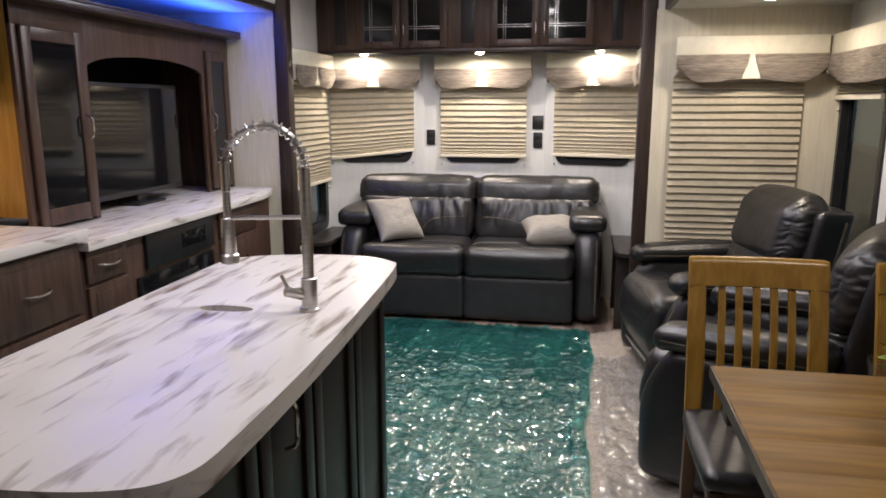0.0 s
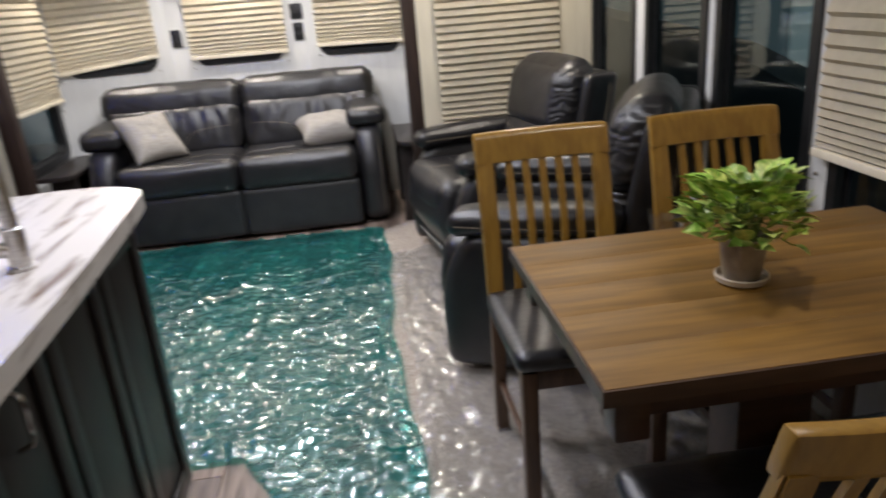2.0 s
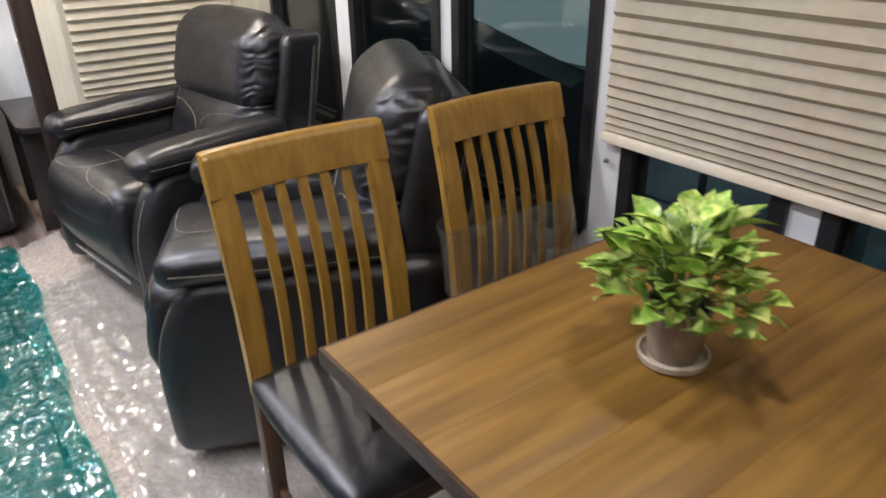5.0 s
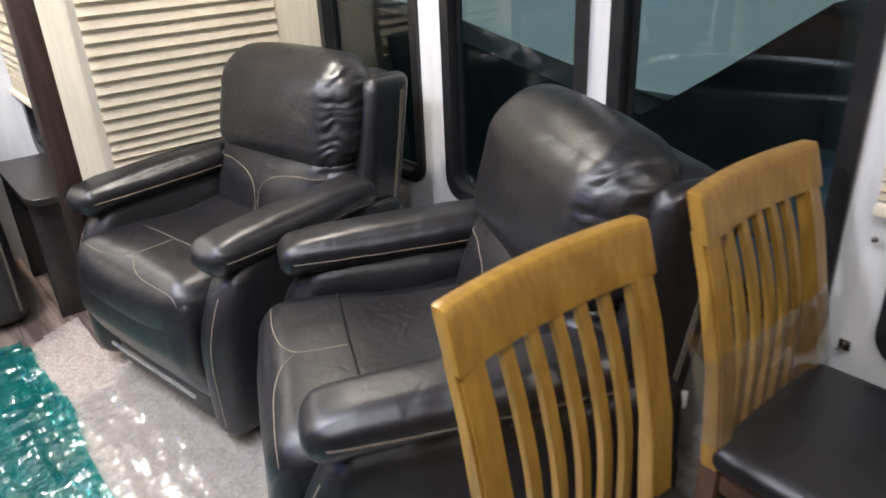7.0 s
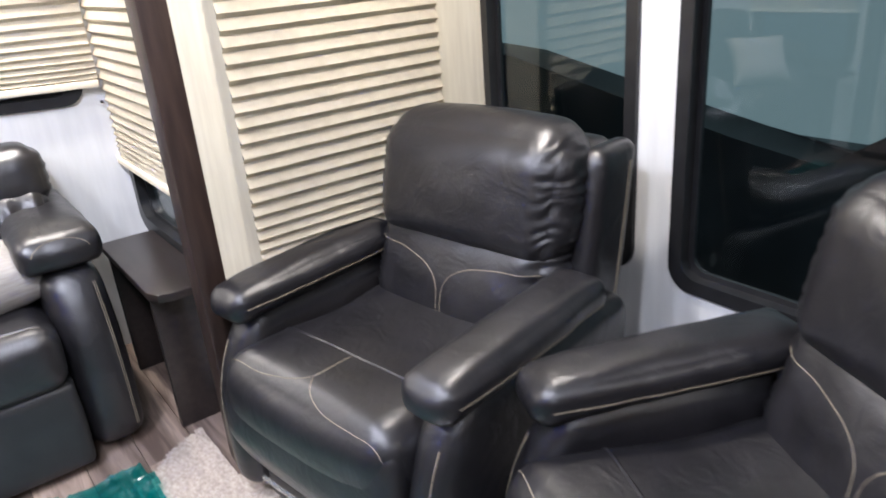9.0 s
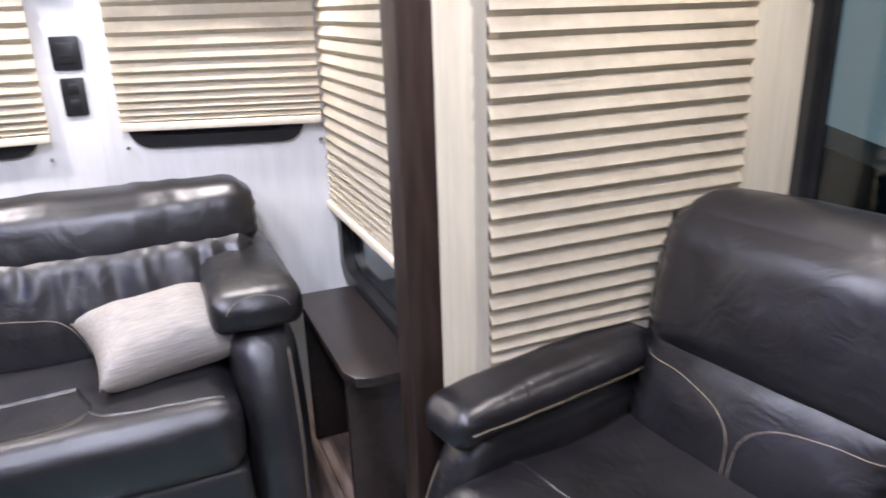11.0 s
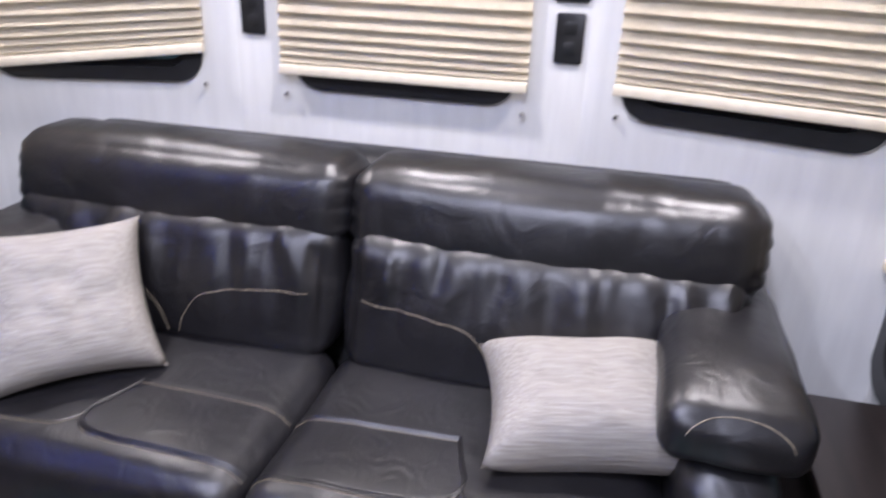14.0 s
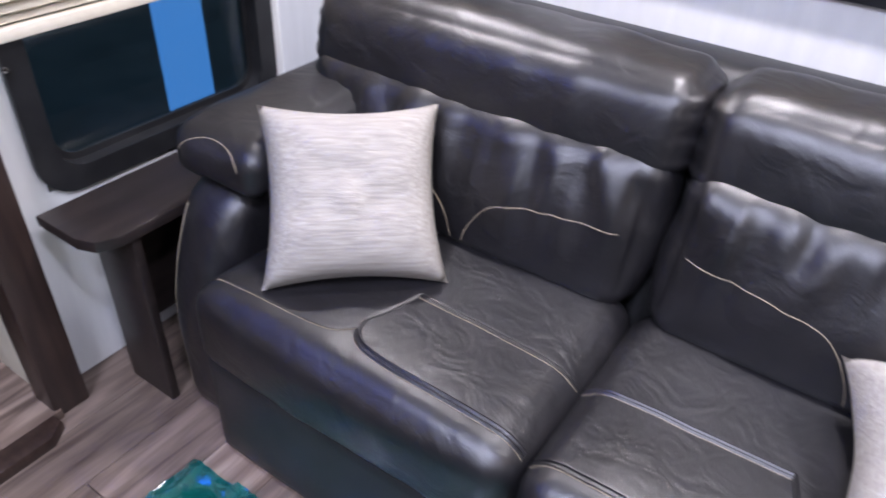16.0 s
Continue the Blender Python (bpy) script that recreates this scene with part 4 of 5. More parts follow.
rec_two = copy_thing(rec, pose(1.512, -2.640, 0.012, 0, 0, -115))
rec_two["label"] = "black-brown leather recliner turned towards the sofa beside the dinette"


# ---- throw pillows ----
def pillow(m, w, h, t, label, seed):
    ob = thing("throw_pillow", label, "pillow", "throw pillows", m)
    bm = bmesh.new()
    n = 26
    sheets = []
    for side in (1, -1):
        grid = []
        for j in range(n + 1):
            row = []
            for i in range(n + 1):
                u, v = 2 * i / n - 1, 2 * j / n - 1
                pinch_x, pinch_y = 1 - 0.12 * (1 - v * v), 1 - 0.11 * (1 - u * u)
                z = side * t / 2 * ((1 - u ** 4) * (1 - v ** 4)) ** 0.55
                z += 0.012 * noise.noise(Vector((u * 3, v * 3, seed + side))) * (1 - u * u) * (1 - v * v)
                row.append(bm.verts.new((u * w / 2 * pinch_x, v * h / 2 * pinch_y, z)))
            grid.append(row)
        for a, b in zip(grid, grid[1:]):
            for i in range(n):
                bm.faces.new((a[i], a[i + 1], b[i + 1], b[i]))
    bmesh.ops.remove_doubles(bm, verts=bm.verts, dist=0.0004)
    part("cover", bm, KNIT, ob, "", 70)
    return ob


def oriented(center, xaxis, yaxis):
    x = Vector(xaxis).normalized()
    z = x.cross(Vector(yaxis)).normalized()
    y = z.cross(x)
    return Matrix(((x.x, y.x, z.x, center[0]), (x.y, y.y, z.y, center[1]), (x.z, y.z, z.z, center[2]), (0, 0, 0, 1)))


pillow(oriented((-0.512, -0.66, 0.625), (0.70, 0.66, -0.02), (-0.64, 0.30, 0.72)), 0.340, 0.345, 0.15, "cream ribbed square pillow propped on the sofa arm", 1)
pillow(oriented((0.540, -0.615, 0.570), (0.975, 0.22, 0.03), (-0.12, 0.95, 0.28)), 0.375, 0.285, 0.17, "cream ribbed pillow lying flat on the sofa seat", 6)


# ---- end tables beside the sofa ----
def end_table(s):
    ob = thing("end_table", "narrow dark brown wooden end table under the side window", "side table", "end tables", pose(1.04 if s > 0 else -0.985, -0.63, 0))
    w, y0, y1 = 0.095, -0.345, 0.28
    out = [(-w, y1), (-w, y0 + 0.06), (-w + 0.02, y0 + 0.015), (-w + 0.06, y0), (w, y0), (w, y1)]
    if s < 0:
        out = [(-x, y) for x, y in reversed(out)]
    part("tabletop", prism(out, 0.478, 0.505, 0.004), ESPRESSO, ob)
    part("front_leg_board", box(-w + 0.012 if s > 0 else -w + 0.03, y0 + 0.085, 0, w - 0.03 if s > 0 else w - 0.012, y0 + 0.107, 0.478, 0.003), ESPRESSO, ob)
    part("back_leg_board", box(-w + 0.012 if s > 0 else -w + 0.03, y1 - 0.06, 0, w - 0.03 if s > 0 else w - 0.012, y1 - 0.04, 0.478, 0.003), ESPRESSO, ob)
    part("shelf", box(s * 0.04 - 0.012, y0 + 0.107, 0.16, s * 0.04 + 0.012, y1 - 0.06, 0.478, 0.003), ESPRESSO, ob, "upright back board")
    return ob


end_table(1)
end_table(-1)


# ---- dinette ----
def dining_chair(m, label):
    """Faces local -y; its back stands at +y."""
    ob = thing("dining_chair", label, "chair", "dining chairs", m)

    def post(x):
        bm = bmesh.new()
        rings = []
        for z, y, wx, dy in ((0.43, 0.190, 0.044, 0.040), (0.62, 0.205, 0.050, 0.034), (0.78, 0.240, 0.050, 0.030), (0.862, 0.266, 0.048, 0.028)):
            rings.append([bm.verts.new((x + a * wx / 2, y + b * dy / 2, z)) for a, b in ((-1, -1), (1, -1), (1, 1), (-1, 1))])
        for a, b in zip(rings, rings[1:]):
            for k in range(4):
                bm.faces.new((a[k], a[(k + 1) % 4], b[(k + 1) % 4], b[k]))
        bm.faces.new(rings[0])
        bm.faces.new(rings[-1])
        bmesh.ops.bevel(bm, geom=[e for e in bm.edges if abs(e.verts[0].co.z - e.verts[1].co.z) > 0.05], offset=0.005, segments=2, affect="EDGES")
        return bm

    for s in (-1, 1):
        part("back_post", post(s * 0.170), OAK, ob)
        part("leg", box(s * 0.170 - 0.019, 0.176, 0, s * 0.170 + 0.019, 0.212, 0.43, 0.004), WALNUT, ob, "darker wooden leg")
        part("leg", box(s * 0.168 - 0.02, -0.215, 0, s * 0.168 + 0.02, -0.175, 0.43, 0.004), WALNUT, ob)
    # curved top rail
    def rail_shape(c, n):
        return Vector((c.x, c.y - 0.020 * (1 - (c.x / 0.2) ** 2) * -1 + 0.30 * c.z, c.z))
    part("top_rail", soft((0.392, 0.030, 0.084), 0.006, (20, 4, 4), 0.0, rail_shape, None, pose(0, 0.266, 0.888)), OAK, ob, "broad honey-oak top rail", 50)
    part("lower_rail", box(-0.15, 0.192, 0.425, 0.15, 0.214, 0.455, 0.004), OAK, ob)
    for i in range(5):
        x = -0.098 + 0.049 * i
        pts = [(x, 0.203, 0.45), (x, 0.208, 0.62), (x, 0.236, 0.75), (x, 0.272, 0.852)]
        bm = bmesh.new()
        rings = []
        for p in curve_through(pts, 4):
            rings.append([bm.verts.new((p.x + a * 0.010, p.y + b * 0.006, p.z)) for a, b in ((-1, -1), (1, -1), (1, 1), (-1, 1))])
        for a, b in zip(rings, rings[1:]):
            for k in range(4):
                bm.faces.new((a[k], a[(k + 1) % 4], b[(k + 1) % 4], b[k]))
        part("slat", bm, OAK, ob)
    for a, b in (((-0.15, -0.205), (0.15, -0.185)), ((-0.15, 0.185), (0.15, 0.205))):
        part("seat_rail", box(a[0], a[1], 0.375, b[0], b[1], 0.43, 0.003), WALNUT, ob)
    for s in (-1, 1):
        part("seat_rail", box(s * 0.168 - 0.01, -0.18, 0.375, s * 0.168 + 0.01, 0.175, 0.43, 0.003), WALNUT, ob)
        part("stretcher", box(s * 0.168 - 0.008, -0.18, 0.16, s * 0.168 + 0.008, 0.176, 0.185, 0.003), WALNUT, ob)
    part("seat", soft((0.400, 0.42, 0.055), 0.024, (16, 16, 6), 0.008, None, None, pose(0, -0.018, 0.458)), LEATHER, ob, "black leather seat pad", 80)
    return ob


chair = dining_chair(pose(1.245, -3.400, 0.010), "honey-oak slat-back dining chair with black leather seat")
for x, y, rz, tall in ((1.762, -3.405, 0, 1), (1.335, -4.248, 180, 0.94), (1.69, -4.20, 180, 0.94)):
    c = copy_thing(chair, pose(x, y, 0.010, 0, 0, rz) @ Matrix.Diagonal((1, 1, tall, 1)))
    if rz == 0:
        c["label"] = "honey-oak slat-back chair with plastic wrap on its lower slats"

wrap = thing("chair_wrap", "loose clear plastic wrap round a chair back", "plastic wrap", "", pose(1.762, -3.41, 0))
bm = bmesh.new()
cols, rws, grid = 36, 12, []
for j in range(rws + 1):
    f = j / rws
    row = []
    for i in range(cols):
        a = i / cols * math.tau
        ca, sa = math.cos(a), math.sin(a)
        x = 0.207 * math.copysign(abs(ca) ** 0.35, ca)
        y = 0.205 + 0.030 * f * f + 0.040 * math.copysign(abs(sa) ** 0.6, sa)
        z = 0.50 + f * (0.17 + 0.02 * noise.noise(Vector((ca * 2, sa * 2, 1))))
        d = 0.008 * noise.noise(Vector((x * 30, y * 30, z * 18)))
        row.append(bm.verts.new((x + d, y + d, z)))
    grid.append(row)
for a, b in zip(grid, grid[1:]):
    for i in range(cols):
        bm.faces.new((a[i], a[(i + 1) % cols], b[(i + 1) % cols], b[i]))
part("sleeve", bm, CLEAR_WRAP, wrap, "", 60)

TX0, TX1, TY0, TY1 = 1.046, 1.945, -4.224, -3.572
table = thing("dining_table", "rectangular honey-brown wooden dinette table with dark pedestal", "table")
for i in range(5):
    y0, y1 = TY0 + (TY1 - TY0) * i / 5, TY0 + (TY1 - TY0) * (i + 1) / 5
    part("plank", box(TX0 + 0.006, y0 + (0.006 if i == 0 else 0.0002), 0.738, TX1 - 0.006, y1 - (0.006 if i == 4 else 0.0002), 0.7595, 0.0006), TABLE, table, "", 30)
part("edge_band", ring([(TX0, TY0), (TX1, TY0), (TX1, TY1), (TX0, TY1)], [(TX0 + 0.0055, TY0 + 0.0055), (TX1 - 0.0055, TY0 + 0.0055), (TX1 - 0.0055, TY1 - 0.0055), (TX0 + 0.0055, TY1 - 0.0055)],
                       0.730, 0.7585), TABLE_DARK, table, "dark table edge", 20)
for a in ((TX0 + 0.05, TY0 + 0.05, TX1 - 0.05, TY0 + 0.07), (TX0 + 0.05, TY1 - 0.07, TX1 - 0.05, TY1 - 0.05), (TX0 + 0.05, TY0 + 0.07, TX0 + 0.07, TY1 - 0.07), (TX1 - 0.07, TY0 + 0.07, TX1 - 0.05, TY1 - 0.07)):
    part("apron", box(a[0], a[1], 0.672, a[2], a[3], 0.738, 0.003), TABLE_DARK, table)
for x in (TX0 + 0.03, TX1 - 0.09):
    for y in (TY0 + 0.03, TY1 - 0.09):
        part("corner_block", box(x, y, 0.640, x + 0.06, y + 0.06, 0.737, 0.006), TABLE_DARK, table)
part("pedestal", box(1.42, -3.96, 0.05, 1.58, -3.84, 0.70, 0.006), TABLE_DARK, table, "dark pedestal post")
part("foot_beam", box(1.20, -3.95, 0.012, 1.80, -3.85, 0.07, 0.01), TABLE_DARK, table)
part("top_beam", box(1.15, -3.94, 0.67, 1.85, -3.86, 0.737, 0.005), TABLE_DARK, table)

# ---- potted plant ----
plant = thing("potted_plant", "leafy variegated pothos in a small stone pot on the table", "plant", "", pose(1.436, -3.905, 0.76))
part("saucer", lathe([(0.040, 0.0), (0.049, 0.004), (0.051, 0.014), (0.047, 0.016), (0.044, 0.008)], 28), POT_RIM, plant, "pale saucer")
part("pot", lathe([(0.033, 0.008), (0.038, 0.03), (0.043, 0.075), (0.046, 0.094), (0.042, 0.094), (0.041, 0.08)], 28), STONE_POT, plant)
part("soil", lathe([(0.004, 0.082), (0.0415, 0.080), (0.040, 0.074)], 20), SOIL, plant)
leaf_bm = bmesh.new()
rows = []
for j in range(6):
    f = j / 5
    w = 0.40 * math.sin(math.pi * min(1, f * 0.94 + 0.06) ** 0.72) * (1 - 0.25 * f) + 0.01
    rows.append([leaf_bm.verts.new((sx * w, f, -0.30 * f * f + 0.16 * abs(sx) * w * 2)) for sx in (-1, -0.5, 0, 0.5, 1)])
for a, b in zip(rows, rows[1:]):
    for i in range(4):
        leaf_bm.faces.new((a[i], a[i + 1], b[i + 1], b[i]))
first = part("leaf", leaf_bm, LEAF, plant, "", 60)
leaf_mesh = first.data
rng = random.Random(5)
stems = bmesh.new()
for i in range(210):
    az, up = rng.uniform(0, math.tau), rng.uniform(0.0, 1.0)
    rad = (0.025 + 0.090 * rng.random() ** 0.6) * (1 - 0.35 * up * up)
    px, py, pz = rad * math.cos(az) * 1.0, rad * math.sin(az), 0.100 + 0.105 * up
    ob = first if i == 0 else new("leaf", leaf_mesh)
    ob.parent = plant
    size = rng.uniform(0.030, 0.052)
    m = pose(px, py, pz, rng.uniform(5, 55) + 22 * up, rng.uniform(-35, 35), math.degrees(az) - 90 + rng.uniform(-50, 50))
    ob.matrix_basis = m @ Matrix.Diagonal((size, size, size, 1))
    if i % 3 == 0:
        tube(curve_through([(0.02 * math.cos(az), 0.02 * math.sin(az), 0.08), (px * 0.5, py * 0.5, pz * 0.7 + 0.04), (px, py, pz)], 3), 0.0013, 4, stems)
part("stem", stems, STEM, plant, "thin green stems", 60)


# ---- kitchen island ----
island = thing("kitchen_island", "espresso kitchen island cabinet with panelled sides", "kitchen island")
part("body", box(-0.27, -4.60, 0.06, 0.130, -3.32, 0.79, 0.004), ISLAND, island)
for y0, y1 in ((-4.60, -3.99), (-3.78, -3.32)):
    part("upper_box", box(-0.27, y0, 0.79, 0.130, y1, 0.889, 0.003), ISLAND, island)
part("side_rail", box(0.06, -3.99, 0.79, 0.130, -3.78, 0.889, 0.003), ISLAND, island)
part("side_rail", box(-0.27, -3.99, 0.79, -0.21, -3.78, 0.889, 0.003), ISLAND, island)
part("toe_kick", box(-0.24, -4.57, 0.0, 0.10, -3.35, 0.06, 0.002), BLACK, island)
ys = [-4.60, -4.20, -3.92, -3.62, -3.32]
for a, b in zip(ys, ys[1:]):
    dr = part("door", box(0.131, a + 0.008, 0.085, 0.140, b - 0.008, 0.865, 0.003), ISLAND, island, "dark panelled door")
    part("stile", box(0.140, a + 0.008, 0.085, 0.149, a + 0.055, 0.865, 0.003), ISLAND, dr)
    part("stile", box(0.140, b - 0.055, 0.085, 0.149, b - 0.008, 0.865, 0.003), ISLAND, dr)
    part("rail", box(0.140, a + 0.055, 0.805, 0.149, b - 0.055, 0.865, 0.003), ISLAND, dr)
    part("rail", box(0.140, a + 0.055, 0.085, 0.149, b - 0.055, 0.145, 0.003), ISLAND, dr)
part("handle", tube(curve_through([(0.148, -4.08, 0.815), (0.172, -4.08, 0.80), (0.174, -4.08, 0.76), (0.172, -4.08, 0.72), (0.148, -4.08, 0.705)], 5), 0.005), CHROME, island, "nickel door handle")
settle(island, (-0.06, -3.95, 0))

top = thing("island_countertop", "white countertop with brown-grey streaks and rounded corners", "countertop")
outline = curve_through([(-0.335, -3.42, 0), (-0.30, -3.335, 0), (-0.18, -3.275, 0), (-0.03, -3.247, 0), (0.08, -3.255, 0), (0.165, -3.305, 0), (0.198, -3.38, 0), (0.225, -3.75, 0), (0.242, -4.1, 0),
                         (0.247, -4.45, 0), (0.232, -4.58, 0), (0.15, -4.635, 0), (-0.02, -4.655, 0), (-0.20, -4.64, 0), (-0.30, -4.58, 0), (-0.325, -4.45, 0), (-0.33, -4.0, 0), (-0.335, -3.6, 0)], 6)
hole = [(-0.077 + 0.066 * math.cos(a), -3.868 + 0.024 * math.sin(a), 0) for a in np.linspace(0, math.tau, 25)[:-1]]
bm = bmesh.new()
edges = []
for loop in (outline, hole):
    vs = [bm.verts.new((p[0], p[1], 0.93)) for p in loop]
    edges += [bm.edges.new((vs[i], vs[(i + 1) % len(vs)])) for i in range(len(vs))]
bmesh.ops.triangle_fill(bm, edges=edges, use_beauty=True)
drop = bmesh.ops.extrude_face_region(bm, geom=bm.faces[:])
for v in [g for g in drop["geom"] if isinstance(g, bmesh.types.BMVert)]:
    v.co.z = 0.889
part("slab", bm, MARBLE, top, "", 30)
# Solid block below the hole; its black colour stands in for shade.
part("sink_shade_block", box(-0.20, -3.98, 0.70, 0.04, -3.79, 0.797, 0.004), SINK_SHADE, top, "near-black block standing in for the shade inside the sink opening")
settle(top, (-0.05, -3.95, 0.89))

# faucet with a spring neck
fx, fy, fz = 0.118, -3.845, 0.93
faucet = thing("kitchen_faucet", "brushed steel spring-neck kitchen faucet on the island", "faucet", "", pose(fx, fy, fz))
part("base", lathe([(0.024, 0), (0.024, 0.006), (0.0185, 0.008), (0.0185, 0.075), (0.014, 0.078)], 24), STEEL, faucet)
part("column", lathe([(0.0125, 0.075), (0.0125, 0.325)], 20), STEEL, faucet)
part("valve", lathe([(0.0125, 0.0), (0.0145, 0.004), (0.0145, 0.040), (0.012, 0.044)], 20, None, pose(-0.012, -0.006, 0.038, 70, 0, -50)), STEEL, faucet)
part("lever", tube([(-0.03, -0.035, 0.045), (-0.055, -0.025, 0.085)], 0.0045, 8), STEEL, faucet, "slim lever handle")
arc = curve_through([(0, 0, 0.325), (-0.006, 0, 0.36), (-0.035, 0, 0.400), (-0.085, 0, 0.418), (-0.140, 0, 0.405), (-0.178, 0, 0.370), (-0.190, 0, 0.330)], 12)
part("hose", tube(arc, 0.007, 10), STEEL, faucet)
coil = []
turns = 17
for i in range(turns * 12):
    f = i / (turns * 12 - 1) * (len(arc) - 1)
    p, q = arc[int(f)], arc[min(int(f) + 1, len(arc) - 1)]
    c = p.lerp(q, f - int(f))
    t = (q - p).normalized() if (q - p).length > 1e-6 else Vector((0, 0, -1))
    u = Vector((0, 1, 0))
    v = t.cross(u).normalized()
    a = i / 12 * math.tau
    coil.append(c + 0.0125 * (math.cos(a) * u + math.sin(a) * v))
part("spring", tube(coil, 0.0021, 5), STEEL, faucet, "open coil spring")
part("spray_tube", lathe([(0.0105, 0.335), (0.0105, 0.27), (0.009, 0.268), (0.009, 0.21), (0.015, 0.206), (0.0165, 0.125), (0.015, 0.12)], 20, None, pose(-0.190, 0, 0)), STEEL, faucet)
part("spray_head", lathe([(0.015, 0.128), (0.022, 0.122), (0.022, 0.106), (0.018, 0.102)], 20, None, pose(-0.190, 0, 0)), STEEL, faucet)
part("holder_bar", tube([(-0.012, 0, 0.215), (-0.185, 0, 0.208)], 0.005, 8), STEEL, faucet)


# ---- entertainment hutch and kitchen counter ----
def panel_front(parent, y0, y1, z0, z1, x, handle=True, name="drawer_front"):
    d = part(name, box(x, y0, z0, x + 0.016, y1, z1, 0.004), CABINET, parent, "walnut drawer front")
    part("inset", box(x + 0.015, y0 + 0.035, z0 + 0.03, x + 0.019, y1 - 0.035, z1 - 0.03, 0.002), CABINET, d)
    if handle:
        yc, zc = (y0 + y1) / 2, (z0 + z1) / 2
        part("handle", tube(curve_through([(x + 0.016, yc - 0.06, zc), (x + 0.04, yc - 0.045, zc), (x + 0.044, yc, zc - 0.004), (x + 0.04, yc + 0.045, zc), (x + 0.016, yc + 0.06, zc)], 5), 0.005),
             CHROME, d, "curved nickel pull")
    return d


base = thing("media_base_cabinet", "walnut base cabinet with drawers and black media bay", "cabinet")
part("body", box(-1.93, -2.975, 0.04, -1.16, -1.25, 0.843, 0.004), CABINET, base)
panel_front(base, -2.95, -2.70, 0.705, 0.835, -1.159)
panel_front(base, -2.95, -2.70, 0.52, 0.69, -1.159, False)
panel_front(base, -1.90, -1.46, 0.69, 0.835, -1.159, False)
panel_front(base, -1.90, -1.46, 0.42, 0.675, -1.159)
part("media_bay", box(-1.159, -2.63, 0.12, -1.150, -1.97, 0.655, 0.003), BLACK_GLOSS, base, "black glass media bay")
part("receiver", box(-1.159, -2.56, 0.675, -1.140, -1.97, 0.832, 0.004), BLACK, base, "black stereo unit")
part("display", box(-1.140, -2.28, 0.72, -1.1385, -2.06, 0.80, 0.001), BLACK_GLOSS, base)
settle(base, (-1.5, -2.2, 0.04))
ct = thing("media_countertop", "streaked white countertop under the television hutch", "countertop")
part("slab", prism([(-1.94, -2.975), (-1.11, -2.975), (-1.11, -1.42), (-1.14, -1.24), (-1.20, -1.10), (-1.94, -1.10)], 0.843, 0.878, 0.004), MARBLE, ct)
settle(ct, (-1.5, -2.2, 0.843))

kit = thing("kitchen_base_cabinet", "walnut kitchen base cabinet with wide drawers", "cabinet")
part("body", box(-1.93, -5.05, 0.04, -1.15, -2.98, 0.893, 0.004), CABINET, kit)
for a, b in ((-3.47, -3.0), (-3.96, -3.49), (-4.45, -3.98), (-5.0, -4.47)):
    panel_front(kit, a, b, 0.615, 0.875, -1.149)
    panel_front(kit, a, b, 0.34, 0.60, -1.149)
settle(kit, (-1.5, -4.0, 0.04))
kt = thing("kitchen_countertop", "streaked white kitchen countertop", "countertop")
part("slab", box(-1.94, -5.06, 0.893, -1.10, -2.979, 0.936, 0.005), MARBLE, kt)
settle(kt, (-1.5, -4.0, 0.893))
up = thing("kitchen_wall_cabinet", "dark walnut kitchen wall cabinet over the counter", "cabinet")
part("body", box(-1.94, -5.0, 1.455, -1.50, -2.89, 1.88, 0.004), CABINET, up)
part("light_rail", box(-1.52, -5.0, 1.435, -1.49, -2.89, 1.46, 0.004), BLACK, up, "black lower light rail")
for a, b in ((-3.45, -2.91), (-4.0, -3.46), (-4.55, -4.01)):
    part("door", box(-1.499, a, 1.475, -1.482, b, 1.865, 0.004), CABINET, up)
settle(up, (-1.7, -4.0, 1.45))

HX = -1.46
hutch = thing("television_hutch", "walnut entertainment hutch with arched opening and glass doors", "cabinet")
# Oak instead of walnut: the counter strip's warm light is put into the colour.
part("side_panel", box(-1.93, -2.839, 0.94, HX - 0.02, -2.819, 1.80, 0.003), OAK, hutch, "walnut side panel coloured lighter oak for the warm counter light")
part("right_panel", box(-1.93, -1.115, 0.879, HX - 0.02, -1.092, 1.80, 0.003), CABINET, hutch)
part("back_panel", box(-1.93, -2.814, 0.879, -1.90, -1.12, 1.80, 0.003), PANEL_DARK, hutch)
arch = [(-2.437, 1.80), (-2.437, 1.55)] + [(-1.917 - 0.51 * math.cos(a), 1.55 + 0.075 * math.sin(a)) for a in np.linspace(0, math.pi, 19)] + [(-1.40, 1.55), (-1.40, 1.80)]
part("arch_header", prism(arch[:2] + arch[3:-3] + arch[-2:], HX - 0.02, HX, 0.002, None, Matrix(((0, 0, 1, 0), (1, 0, 0, 0), (0, 1, 0, 0), (0, 0, 0, 1)))), CABINET, hutch, "arched wooden header")
for a, b in ((-2.839, -2.809), (-2.447, -2.416), (-1.413, -1.382), (-1.122, -1.092)):
    part("stile", box(HX - 0.02, a, 0.879, HX + 0.002, b, 1.80, 0.003), CABINET, hutch)
part("top_rail", box(HX - 0.02, -2.839, 1.70, HX + 0.003, -2.416, 1.80, 0.003), CABINET, hutch)
part("top_rail", box(HX - 0.02, -1.413, 1.70, HX + 0.003, -1.092, 1.80, 0.003), CABINET, hutch)
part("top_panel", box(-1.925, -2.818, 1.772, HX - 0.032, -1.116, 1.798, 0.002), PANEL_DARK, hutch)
part("cornice_lip", box(HX + 0.085, -2.839, 1.8125, HX + 0.10, -1.092, 1.826, 0.003), TRIM, hutch)
